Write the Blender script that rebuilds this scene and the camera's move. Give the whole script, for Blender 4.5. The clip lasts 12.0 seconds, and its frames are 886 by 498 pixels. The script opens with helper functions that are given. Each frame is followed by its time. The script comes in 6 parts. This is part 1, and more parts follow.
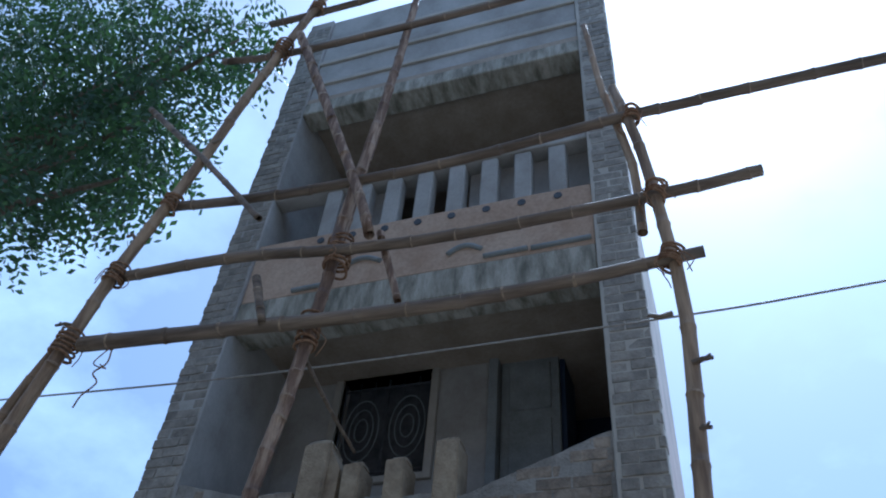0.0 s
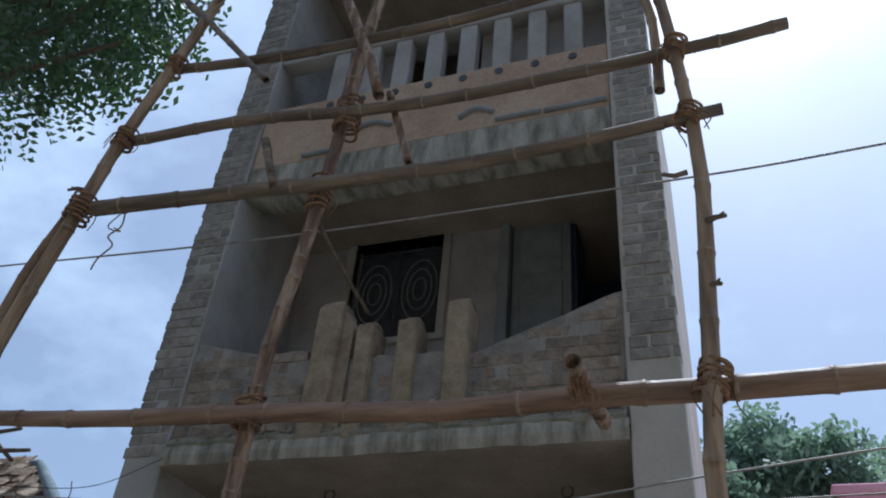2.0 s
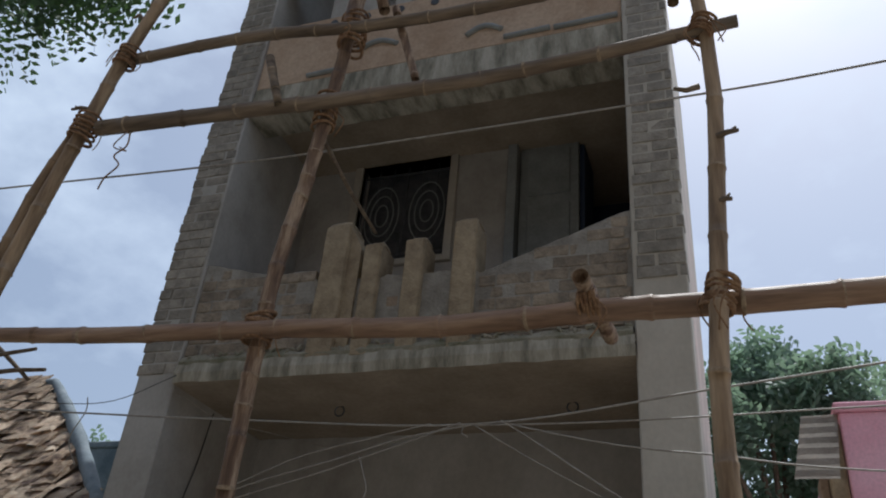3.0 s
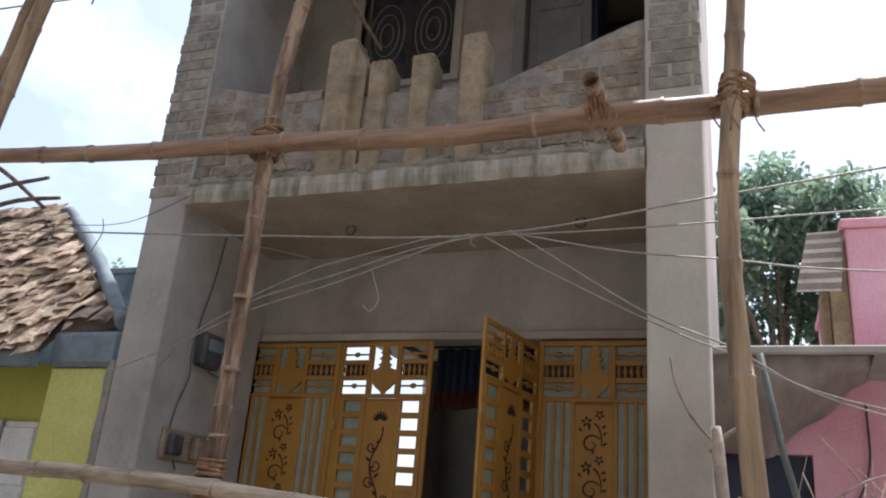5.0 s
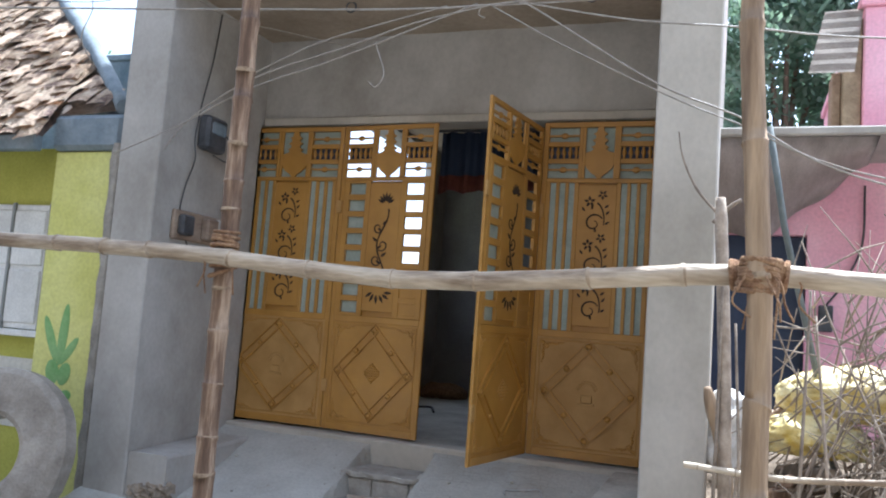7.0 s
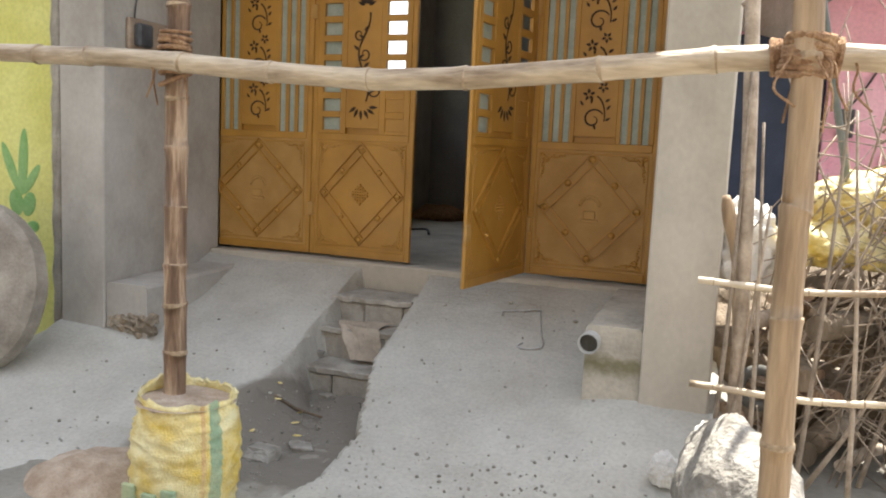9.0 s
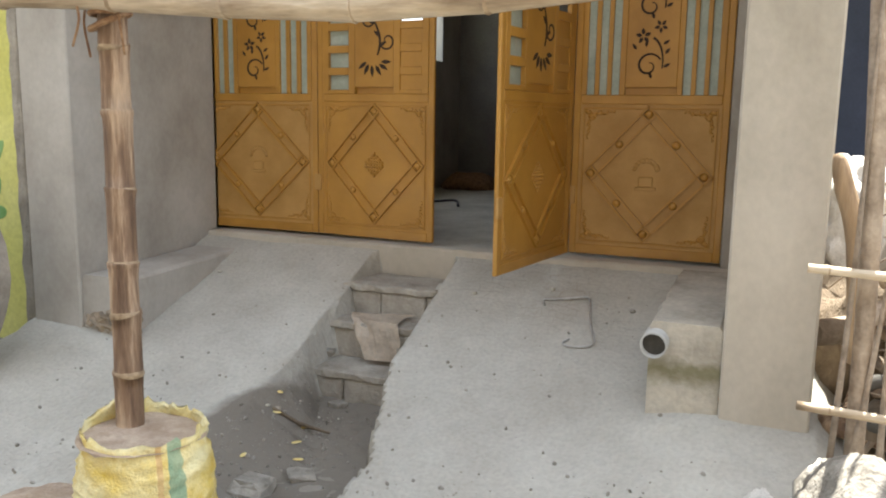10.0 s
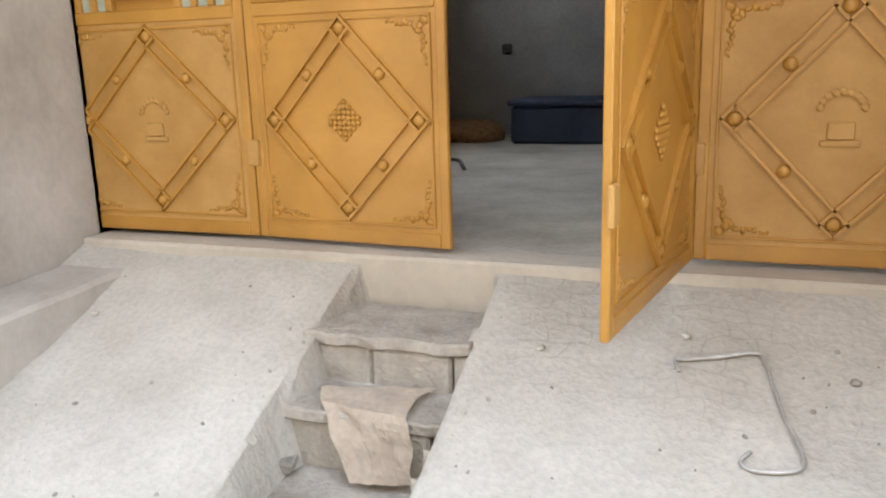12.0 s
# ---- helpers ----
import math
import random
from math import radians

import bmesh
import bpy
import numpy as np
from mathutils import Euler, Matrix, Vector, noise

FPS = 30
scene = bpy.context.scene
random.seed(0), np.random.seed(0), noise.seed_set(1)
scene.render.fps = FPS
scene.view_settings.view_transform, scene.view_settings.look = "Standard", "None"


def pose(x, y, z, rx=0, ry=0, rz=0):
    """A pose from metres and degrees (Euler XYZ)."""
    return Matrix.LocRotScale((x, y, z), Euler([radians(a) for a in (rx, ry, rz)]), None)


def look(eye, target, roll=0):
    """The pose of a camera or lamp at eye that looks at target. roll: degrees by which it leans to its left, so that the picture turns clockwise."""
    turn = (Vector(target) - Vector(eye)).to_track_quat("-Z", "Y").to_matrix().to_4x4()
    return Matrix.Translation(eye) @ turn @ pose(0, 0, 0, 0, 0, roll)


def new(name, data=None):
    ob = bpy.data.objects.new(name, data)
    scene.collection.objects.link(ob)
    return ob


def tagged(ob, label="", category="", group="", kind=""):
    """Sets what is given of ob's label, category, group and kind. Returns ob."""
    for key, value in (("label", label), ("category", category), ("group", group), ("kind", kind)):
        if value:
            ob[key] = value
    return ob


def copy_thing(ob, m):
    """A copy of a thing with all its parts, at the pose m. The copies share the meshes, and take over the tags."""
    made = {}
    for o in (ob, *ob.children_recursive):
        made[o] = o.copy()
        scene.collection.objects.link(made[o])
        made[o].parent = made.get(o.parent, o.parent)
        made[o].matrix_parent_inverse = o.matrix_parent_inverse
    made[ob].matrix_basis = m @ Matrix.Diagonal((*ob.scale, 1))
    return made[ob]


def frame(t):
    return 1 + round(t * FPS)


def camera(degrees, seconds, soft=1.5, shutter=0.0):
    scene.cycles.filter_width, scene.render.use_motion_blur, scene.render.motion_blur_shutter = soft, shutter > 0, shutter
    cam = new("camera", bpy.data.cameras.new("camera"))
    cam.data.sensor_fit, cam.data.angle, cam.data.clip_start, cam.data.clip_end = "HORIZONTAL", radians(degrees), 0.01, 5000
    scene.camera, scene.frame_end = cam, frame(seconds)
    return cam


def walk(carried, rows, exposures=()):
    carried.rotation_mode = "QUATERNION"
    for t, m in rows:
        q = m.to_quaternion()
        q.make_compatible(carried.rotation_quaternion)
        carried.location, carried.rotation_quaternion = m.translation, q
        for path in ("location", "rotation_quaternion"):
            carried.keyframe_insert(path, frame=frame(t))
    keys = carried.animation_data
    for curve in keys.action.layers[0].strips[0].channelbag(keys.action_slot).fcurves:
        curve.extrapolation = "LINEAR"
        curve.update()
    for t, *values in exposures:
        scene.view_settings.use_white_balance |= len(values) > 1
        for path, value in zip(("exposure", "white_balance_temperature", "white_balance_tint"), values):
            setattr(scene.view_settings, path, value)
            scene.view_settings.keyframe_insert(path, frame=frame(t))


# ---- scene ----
cam = camera(57.3, 12.0, soft=2.0)
PATH = [
    (0, (0.479, -0.122, 1.697), (-0.051, 1.178, 3.122), 6.0),
    (0.5, (0.478, -0.124, 1.705), (-0.068, 1.197, 3.104), 6.4),
    (1, (0.472, -0.098, 1.707), (-0.098, 1.292, 3.027), 6.0),
    (1.5, (0.477, -0.073, 1.682), (-0.117, 1.371, 2.931), 5.9),
    (2, (0.464, -0.064, 1.677), (-0.141, 1.429, 2.862), 5.7),
    (2.5, (0.443, -0.06, 1.671), (-0.171, 1.474, 2.798), 5.4),
    (3, (0.45, -0.031, 1.642), (-0.191, 1.555, 2.678), 5.6),
    (5, (0.446, 0.033, 1.549), (-0.249, 1.784, 2.22), 4.7),
    (5.5, (0.421, 0.04, 1.517), (-0.274, 1.827, 2.088), 4.4),
    (6, (0.424, 0.038, 1.501), (-0.275, 1.853, 1.963), 4.3),
    (6.5, (0.41, 0.045, 1.478), (-0.289, 1.885, 1.833), 4.2),
    (7, (0.402, 0.06, 1.449), (-0.294, 1.926, 1.639), 4.2),
    (7.5, (0.407, 0.071, 1.417), (-0.281, 1.949, 1.453), 4.2),
    (7.7, (0.409, 0.078, 1.406), (-0.271, 1.959, 1.381), 4.3),
    (9.3, (0.251, 0.617, 1.381), (-0.409, 2.488, 1.128), 2.0),
    (9.5, (0.213, 0.751, 1.37), (-0.455, 2.618, 1.11), 1.3),
    (10, (0.095, 1.146, 1.361), (-0.648, 2.974, 1.04), 0.9),
    (10.5, (-0.126, 1.523, 1.346), (-0.857, 3.338, 0.929), -0.6),
    (11, (-0.322, 1.915, 1.323), (-1.049, 3.724, 0.879), -2.5),
    (11.5, (-0.517, 2.36, 1.341), (-1.258, 4.158, 0.873), -1.9),
    (12, (-0.737, 2.756, 1.286), (-1.412, 4.582, 0.827), -1.7),
]
EXPOSURES = [(0.0, -0.2, 4450, 5), (2.0, -0.4, 5150, 6), (3.2, -0.45, 5850, 8), (4.8, 0.35, 6000, 12), (5.0, 0.6, 5950, 13), (5.5, 1.05, 5450, 9), (6.0, 1.4, 5450, 10), (6.5, 0.9, 5400, 9), (7.0, 1.45, 5350, 9), (7.5, 1.75, 6250, 10), (9.5, 1.8, 6500, 7), (10.5, 2.1, 6550, 6), (11.0, 2.15, 6550, 6), (11.5, 2.75, 6550, 8), (12.0, 3.0, 6550, 9)]
walk(cam, [(t, look(eye, target, roll)) for t, eye, target, roll in PATH], EXPOSURES)

# ---- sky and sun ----
SUN_EL, SUN_AZ = 66.0, 9.0
world = bpy.data.worlds.new("sky")
scene.world = world
world.use_nodes = True
wn, wl = world.node_tree.nodes, world.node_tree.links
wn.clear()
w_out = wn.new("ShaderNodeOutputWorld")
w_bg = wn.new("ShaderNodeBackground")
w_bg.inputs["Strength"].default_value = 0.125
w_sky = wn.new("ShaderNodeTexSky")
w_sky.sky_type = "NISHITA"
w_sky.sun_disc = False
w_sky.sun_elevation, w_sky.sun_rotation = radians(SUN_EL), radians(SUN_AZ)
w_sky.dust_density, w_sky.ozone_density, w_sky.air_density = 4.0, 1.5, 1.0
w_co = wn.new("ShaderNodeTexCoord")
w_map = wn.new("ShaderNodeMapping")
w_map.inputs["Scale"].default_value = (1.6, 1.6, 2.6)
w_noise = wn.new("ShaderNodeTexNoise")
w_noise.inputs["Scale"].default_value, w_noise.inputs["Detail"].default_value = 2.2, 7.0
w_noise.inputs["Roughness"].default_value = 0.56
w_ramp = wn.new("ShaderNodeValToRGB")
w_ramp.color_ramp.elements[0].position, w_ramp.color_ramp.elements[1].position = 0.47, 0.72
w_ramp.color_ramp.elements[0].color, w_ramp.color_ramp.elements[1].color = (0.26, 0.26, 0.26, 1), (0.8, 0.8, 0.8, 1)
w_mix = wn.new("ShaderNodeMixRGB")
w_mix.inputs["Color2"].default_value = (8.8, 9.5, 10.4, 1)
wl.new(w_co.outputs["Generated"], w_map.inputs["Vector"])
wl.new(w_map.outputs["Vector"], w_noise.inputs["Vector"])
wl.new(w_noise.outputs["Fac"], w_ramp.inputs["Fac"])
wl.new(w_ramp.outputs["Color"], w_mix.inputs["Fac"])
wl.new(w_sky.outputs["Color"], w_mix.inputs["Color1"])
wl.new(w_mix.outputs["Color"], w_bg.inputs["Color"])
wl.new(w_bg.outputs["Background"], w_out.inputs["Surface"])

sun = new("sun", bpy.data.lights.new("sun", "SUN"))
sun.data.energy, sun.data.angle, sun.data.color = 5.0, radians(0.6), (1.0, 0.95, 0.87)
sun_way = Vector((math.sin(radians(SUN_AZ)) * math.cos(radians(SUN_EL)), math.cos(radians(SUN_AZ)) * math.cos(radians(SUN_EL)), math.sin(radians(SUN_EL))))
sun.matrix_world = look(sun_way * 40, (0, 0, 0))


# ---- materials ----
def mat(name, a, b, scale=4.0, rough=0.85, bump=0.3, fine=60.0, c=None, metal=0.0, stretch=(1, 1, 1), piece=0.0, stain=0.5, coat=0.0, trans=0.0, grain_by=0.3):
    """Two-scale procedural surface: large stains between a and b (and c), fine grain and bump. piece: variation by object."""
    m = bpy.data.materials.new(name)
    m.use_nodes = True
    n, l = m.node_tree.nodes, m.node_tree.links
    bsdf = n["Principled BSDF"]
    co = n.new("ShaderNodeTexCoord")
    mp = n.new("ShaderNodeMapping")
    mp.inputs["Scale"].default_value = stretch
    if piece:
        own = n.new("ShaderNodeObjectInfo")
        far = n.new("ShaderNodeVectorMath")
        far.operation = "MULTIPLY_ADD"
        far.inputs[1].default_value = (37.0, 53.0, 71.0)
        l.new(own.outputs["Random"], far.inputs[0])
        l.new(co.outputs["Object"], far.inputs[2])
        l.new(far.outputs["Vector"], mp.inputs["Vector"])
    else:
        l.new(co.outputs["Object"], mp.inputs["Vector"])
    big = n.new("ShaderNodeTexNoise")
    big.inputs["Scale"].default_value, big.inputs["Detail"].default_value, big.inputs["Roughness"].default_value = scale, 6.0, 0.6
    sm = n.new("ShaderNodeTexNoise")
    sm.inputs["Scale"].default_value, sm.inputs["Detail"].default_value = fine, 4.0
    l.new(mp.outputs["Vector"], big.inputs["Vector"])
    l.new(mp.outputs["Vector"], sm.inputs["Vector"])
    ramp = n.new("ShaderNodeValToRGB")
    ramp.color_ramp.elements[0].position, ramp.color_ramp.elements[1].position = 0.5 - 0.3 * stain - 0.02, 0.5 + 0.3 * stain
    ramp.color_ramp.elements[0].color, ramp.color_ramp.elements[1].color = (*a, 1), (*b, 1)
    if c:
        e = ramp.color_ramp.elements.new(0.5)
        e.color = (*c, 1)
    l.new(big.outputs["Fac"], ramp.inputs["Fac"])
    grain = n.new("ShaderNodeMixRGB")
    grain.blend_type = "MULTIPLY"
    grain.inputs["Fac"].default_value = grain_by
    gr = n.new("ShaderNodeValToRGB")
    gr.color_ramp.elements[0].position, gr.color_ramp.elements[1].position = 0.3, 0.65
    gr.color_ramp.elements[0].color, gr.color_ramp.elements[1].color = (0.6, 0.6, 0.6, 1), (1.1, 1.1, 1.1, 1)
    l.new(sm.outputs["Fac"], gr.inputs["Fac"])
    l.new(ramp.outputs["Color"], grain.inputs["Color1"])
    l.new(gr.outputs["Color"], grain.inputs["Color2"])
    last = grain.outputs["Color"]
    if piece:
        info = n.new("ShaderNodeObjectInfo")
        hsv = n.new("ShaderNodeHueSaturation")
        mr = n.new("ShaderNodeMapRange")
        mr.inputs["To Min"].default_value, mr.inputs["To Max"].default_value = 1 - piece, 1 + piece
        l.new(info.outputs["Random"], mr.inputs["Value"])
        l.new(mr.outputs["Result"], hsv.inputs["Value"])
        l.new(last, hsv.inputs["Color"])
        last = hsv.outputs["Color"]
    l.new(last, bsdf.inputs["Base Color"])
    bsdf.inputs["Roughness"].default_value, bsdf.inputs["Metallic"].default_value = rough, metal
    bsdf.inputs["Coat Weight"].default_value = coat
    bsdf.inputs["Transmission Weight"].default_value = trans
    add = n.new("ShaderNodeMath")
    add.operation = "MULTIPLY_ADD"
    add.inputs[1].default_value = 2.0
    l.new(big.outputs["Fac"], add.inputs[0])
    l.new(sm.outputs["Fac"], add.inputs[2])
    bp = n.new("ShaderNodeBump")
    bp.inputs["Strength"].default_value, bp.inputs["Distance"].default_value = bump, 0.01
    l.new(add.outputs["Value"], bp.inputs["Height"])
    l.new(bp.outputs["Normal"], bsdf.inputs["Normal"])
    return m


CEMENT = mat("cement_plaster", (0.31, 0.285, 0.25), (0.47, 0.445, 0.405), 2.0, 0.9, 0.16, 38, c=(0.40, 0.375, 0.335), stretch=(1, 1, 0.8), grain_by=0.18)
CEMENT_PALE = mat("pale_cement_plaster", (0.38, 0.345, 0.285), (0.54, 0.495, 0.42), 1.6, 0.9, 0.14, 40, stretch=(1, 1, 0.7), grain_by=0.16)
CEILING = mat("bare_soffit", (0.32, 0.26, 0.19), (0.45, 0.37, 0.28), 2.0, 0.95, 0.2, 30)
FASCIA = mat("weathered_slab_edge", (0.17, 0.16, 0.12), (0.50, 0.46, 0.38), 4.0, 0.95, 0.5, 40, c=(0.36, 0.33, 0.26), stretch=(3, 1, 0.7))
MOSS = mat("mossy_mortar", (0.15, 0.15, 0.09), (0.36, 0.33, 0.26), 7.0, 1.0, 0.9, 50)
MORTAR = mat("rough_mortar", (0.22, 0.20, 0.17), (0.38, 0.35, 0.30), 6.0, 0.95, 0.8, 60)
BRICK = mat("old_brick", (0.24, 0.17, 0.12), (0.38, 0.29, 0.21), 9.0, 0.95, 0.7, 70, piece=0.22)
BRICK_GREY = mat("cement_washed_brick", (0.22, 0.20, 0.17), (0.40, 0.36, 0.30), 9.0, 0.95, 0.7, 60, piece=0.16)
PEACH = mat("peach_distemper", (0.42, 0.29, 0.19), (0.55, 0.41, 0.29), 2.5, 0.9, 0.2, 40)
CREAM = mat("cream_limewash", (0.50, 0.48, 0.42), (0.62, 0.60, 0.54), 2.0, 0.9, 0.2, 40)
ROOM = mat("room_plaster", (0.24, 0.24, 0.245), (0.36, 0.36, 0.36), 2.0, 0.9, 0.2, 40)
CONCRETE = mat("dusty_ramp_concrete", (0.37, 0.345, 0.295), (0.58, 0.56, 0.49), 2.4, 0.95, 0.45, 38, c=(0.48, 0.46, 0.395), grain_by=0.3)
DIRT = mat("dusty_street_earth", (0.20, 0.185, 0.155), (0.33, 0.305, 0.26), 1.2, 1.0, 0.8, 30, c=(0.265, 0.245, 0.21))
GATE = mat("yellow_ochre_enamel", (0.35, 0.172, 0.026), (0.485, 0.252, 0.045), 2.5, 0.42, 0.08, 90, coat=0.15, grain_by=0.06)
GATE_DUST = mat("dusty_ochre_enamel", (0.35, 0.187, 0.045), (0.48, 0.28, 0.088), 3.5, 0.55, 0.1, 90, grain_by=0.1)
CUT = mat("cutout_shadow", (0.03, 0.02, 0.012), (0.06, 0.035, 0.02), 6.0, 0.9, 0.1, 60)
SHEET = mat("pale_green_sheet", (0.28, 0.33, 0.28), (0.42, 0.47, 0.41), 5.0, 0.5, 0.1, 60)
# Darker than the other bamboo: the backlit silhouette is put into the colour.
BAMBOO = mat("dry_bamboo_rail_backlit", (0.10, 0.07, 0.045), (0.28, 0.21, 0.14), 16.0, 0.7, 0.35, 90, c=(0.185, 0.135, 0.09), stretch=(0.10, 1, 1), piece=0.12)
BAMBOO_UP = mat("dry_bamboo_upright", (0.16, 0.10, 0.055), (0.42, 0.295, 0.175), 16.0, 0.7, 0.35, 90, c=(0.30, 0.205, 0.118), stretch=(1, 1, 0.10), piece=0.1)
BAMBOO_PALE = mat("bleached_bamboo", (0.22, 0.15, 0.09), (0.64, 0.54, 0.40), 13.0, 0.6, 0.5, 90, c=(0.50, 0.40, 0.28), stretch=(0.16, 1, 1), piece=0.08, grain_by=0.4)
BAMBOO_RED = mat("brown_bamboo", (0.12, 0.07, 0.042), (0.46, 0.33, 0.22), 22.0, 0.75, 0.8, 110, c=(0.225, 0.14, 0.085), stretch=(1, 1, 0.12), stain=0.42, grain_by=0.5)
# Reddish brown holds the reflected light on the thick rail.
BAMBOO_BROWN = mat("bounce_lit_bamboo_rail", (0.17, 0.10, 0.06), (0.42, 0.28, 0.18), 16.0, 0.6, 0.35, 90, c=(0.30, 0.185, 0.115), stretch=(0.10, 1, 1))
NODE = mat("bamboo_joint", (0.20, 0.135, 0.08), (0.46, 0.35, 0.23), 30.0, 0.7, 0.3, 90)
ROPE = mat("coir_rope", (0.20, 0.10, 0.05), (0.42, 0.26, 0.14), 30.0, 1.0, 0.8, 120)
BARK = mat("bark", (0.10, 0.075, 0.05), (0.22, 0.17, 0.12), 8.0, 0.95, 0.8, 50, stretch=(2, 2, 0.5))
TWIG = mat("dry_twig", (0.20, 0.155, 0.115), (0.42, 0.345, 0.27), 12.0, 0.9, 0.4, 80, piece=0.2)
LEAF = mat("green_leaves", (0.03, 0.06, 0.035), (0.075, 0.125, 0.055), 1.4, 0.5, 0.1, 20, c=(0.05, 0.09, 0.042))
# Paler than the near leaves: distance haze is mixed into this colour.
LEAF_FAR = mat("hazed_far_leaves", (0.13, 0.19, 0.15), (0.27, 0.35, 0.27), 0.9, 0.55, 0.1, 10)
YELLOW = mat("lime_yellow_distemper", (0.56, 0.55, 0.14), (0.68, 0.67, 0.24), 1.8, 0.85, 0.15, 50)
OLIVE = mat("mustard_green_distemper", (0.38, 0.38, 0.06), (0.50, 0.49, 0.10), 1.8, 0.85, 0.15, 50)
WHITE = mat("white_paint", (0.62, 0.62, 0.60), (0.78, 0.78, 0.76), 4.0, 0.6, 0.1, 60)
PINK = mat("pink_distemper", (0.80, 0.38, 0.48), (0.90, 0.54, 0.63), 1.4, 0.85, 0.2, 40)
TILE = mat("eroded_clay_tile", (0.20, 0.13, 0.11), (0.74, 0.62, 0.48), 9.0, 0.95, 0.9, 50, c=(0.60, 0.46, 0.33), piece=0.16, stain=0.5)
TILE_BED = mat("mortar_tile_bed", (0.17, 0.14, 0.125), (0.34, 0.30, 0.27), 9.0, 0.95, 0.8, 40)
GREYBLUE = mat("blue_grey_limewash", (0.14, 0.18, 0.21), (0.26, 0.30, 0.33), 4.0, 0.9, 0.3, 40)
ASBESTOS = mat("corrugated_cement", (0.30, 0.265, 0.225), (0.46, 0.41, 0.355), 3.0, 0.95, 0.3, 40)
PVC = mat("grey_pipe_plastic", (0.36, 0.36, 0.35), (0.52, 0.52, 0.50), 5.0, 0.45, 0.1, 60)
WIRE = mat("pale_cable_sheath", (0.27, 0.24, 0.20), (0.40, 0.36, 0.31), 20.0, 0.6, 0.1, 60)
WIRE_DARK = mat("dark_cable", (0.03, 0.03, 0.03), (0.07, 0.07, 0.07), 20.0, 0.6, 0.1, 60)
STEEL = mat("galvanised_steel", (0.42, 0.42, 0.41), (0.58, 0.58, 0.57), 12.0, 0.45, 0.1, 80, metal=0.6)
IRON = mat("dark_iron", (0.04, 0.045, 0.05), (0.10, 0.10, 0.11), 9.0, 0.6, 0.2, 60)
SACK_Y = mat("yellow_woven_sack", (0.66, 0.46, 0.06), (0.86, 0.78, 0.46), 7.0, 0.45, 0.5, 140)
SACK_W = mat("white_woven_sack", (0.55, 0.53, 0.50), (0.76, 0.74, 0.70), 6.0, 0.7, 0.5, 140)
SACK_G = mat("green_print", (0.22, 0.34, 0.22), (0.45, 0.50, 0.30), 10.0, 0.7, 0.3, 140)
SACK_O = mat("orange_print", (0.62, 0.38, 0.16), (0.74, 0.56, 0.26), 10.0, 0.7, 0.3, 140)
SAND = mat("brown_sand", (0.34, 0.25, 0.18), (0.50, 0.40, 0.31), 12.0, 1.0, 0.9, 90)
CARD = mat("torn_cardboard", (0.62, 0.53, 0.43), (0.78, 0.69, 0.58), 5.0, 0.9, 0.3, 50)
STONE = mat("grey_granite", (0.23, 0.20, 0.165), (0.42, 0.375, 0.315), 5.0, 0.9, 0.6, 60)
RUBBLE = mat("cement_rubble", (0.20, 0.185, 0.16), (0.38, 0.355, 0.315), 9.0, 1.0, 1.0, 50)
BLUEGATE = mat("dark_blue_paint_and_room_shade", (0.02, 0.035, 0.07), (0.04, 0.06, 0.11), 4.0, 0.6, 0.1, 60)
GREYDOOR = mat("grey_painted_door", (0.20, 0.21, 0.20), (0.30, 0.31, 0.30), 4.0, 0.6, 0.1, 60)
GREENPAINT = mat("leaf_green_paint", (0.16, 0.34, 0.10), (0.28, 0.46, 0.18), 9.0, 0.85, 0.1, 60)
TAN = mat("tan_weathered_mortar", (0.26, 0.20, 0.13), (0.44, 0.35, 0.23), 8.0, 0.95, 0.8, 60)
SMEAR = mat("mortar_smeared_brick", (0.19, 0.16, 0.125), (0.38, 0.31, 0.23), 11.0, 0.95, 1.0, 45, c=(0.29, 0.235, 0.175), piece=0.2)
# Dark coat of the added unseen block, so it bounces little light.
OPPOSITE = mat("unseen_block_dark_plaster", (0.13, 0.11, 0.09), (0.22, 0.19, 0.16), 1.0, 0.95, 0.3, 20)
RAMPMAT = mat("scored_ramp_concrete", (0.37, 0.347, 0.302), (0.52, 0.508, 0.46), 2.6, 0.95, 0.6, 55, c=(0.45, 0.434, 0.388), grain_by=0.28, stain=0.8)
rn, rl = RAMPMAT.node_tree.nodes, RAMPMAT.node_tree.links
r_co = rn.new("ShaderNodeTexCoord")
r_warp = rn.new("ShaderNodeTexNoise")
r_warp.inputs["Scale"].default_value = 5.0
r_add = rn.new("ShaderNodeVectorMath")
r_add.operation = "MULTIPLY_ADD"
r_add.inputs[1].default_value = (0.16, 0.16, 0.16)
r_brick = rn.new("ShaderNodeTexBrick")
r_brick.inputs["Scale"].default_value, r_brick.inputs["Mortar Size"].default_value, r_brick.inputs["Mortar Smooth"].default_value = 4.6, 0.02, 0.8
r_sep = rn.new("ShaderNodeSeparateXYZ")
r_y = rn.new("ShaderNodeMapRange")
r_y.inputs["From Min"].default_value, r_y.inputs["From Max"].default_value = 4.35, 4.85
r_x = rn.new("ShaderNodeMapRange")
r_x.inputs["From Min"].default_value, r_x.inputs["From Max"].default_value = -1.7, -1.2
r_no = rn.new("ShaderNodeTexNoise")
r_no.inputs["Scale"].default_value = 3.0
r_nr = rn.new("ShaderNodeMapRange")
r_nr.inputs["From Min"].default_value, r_nr.inputs["From Max"].default_value = 0.42, 0.62
rl.new(r_co.outputs["Object"], r_warp.inputs["Vector"])
rl.new(r_warp.outputs["Color"], r_add.inputs[0])
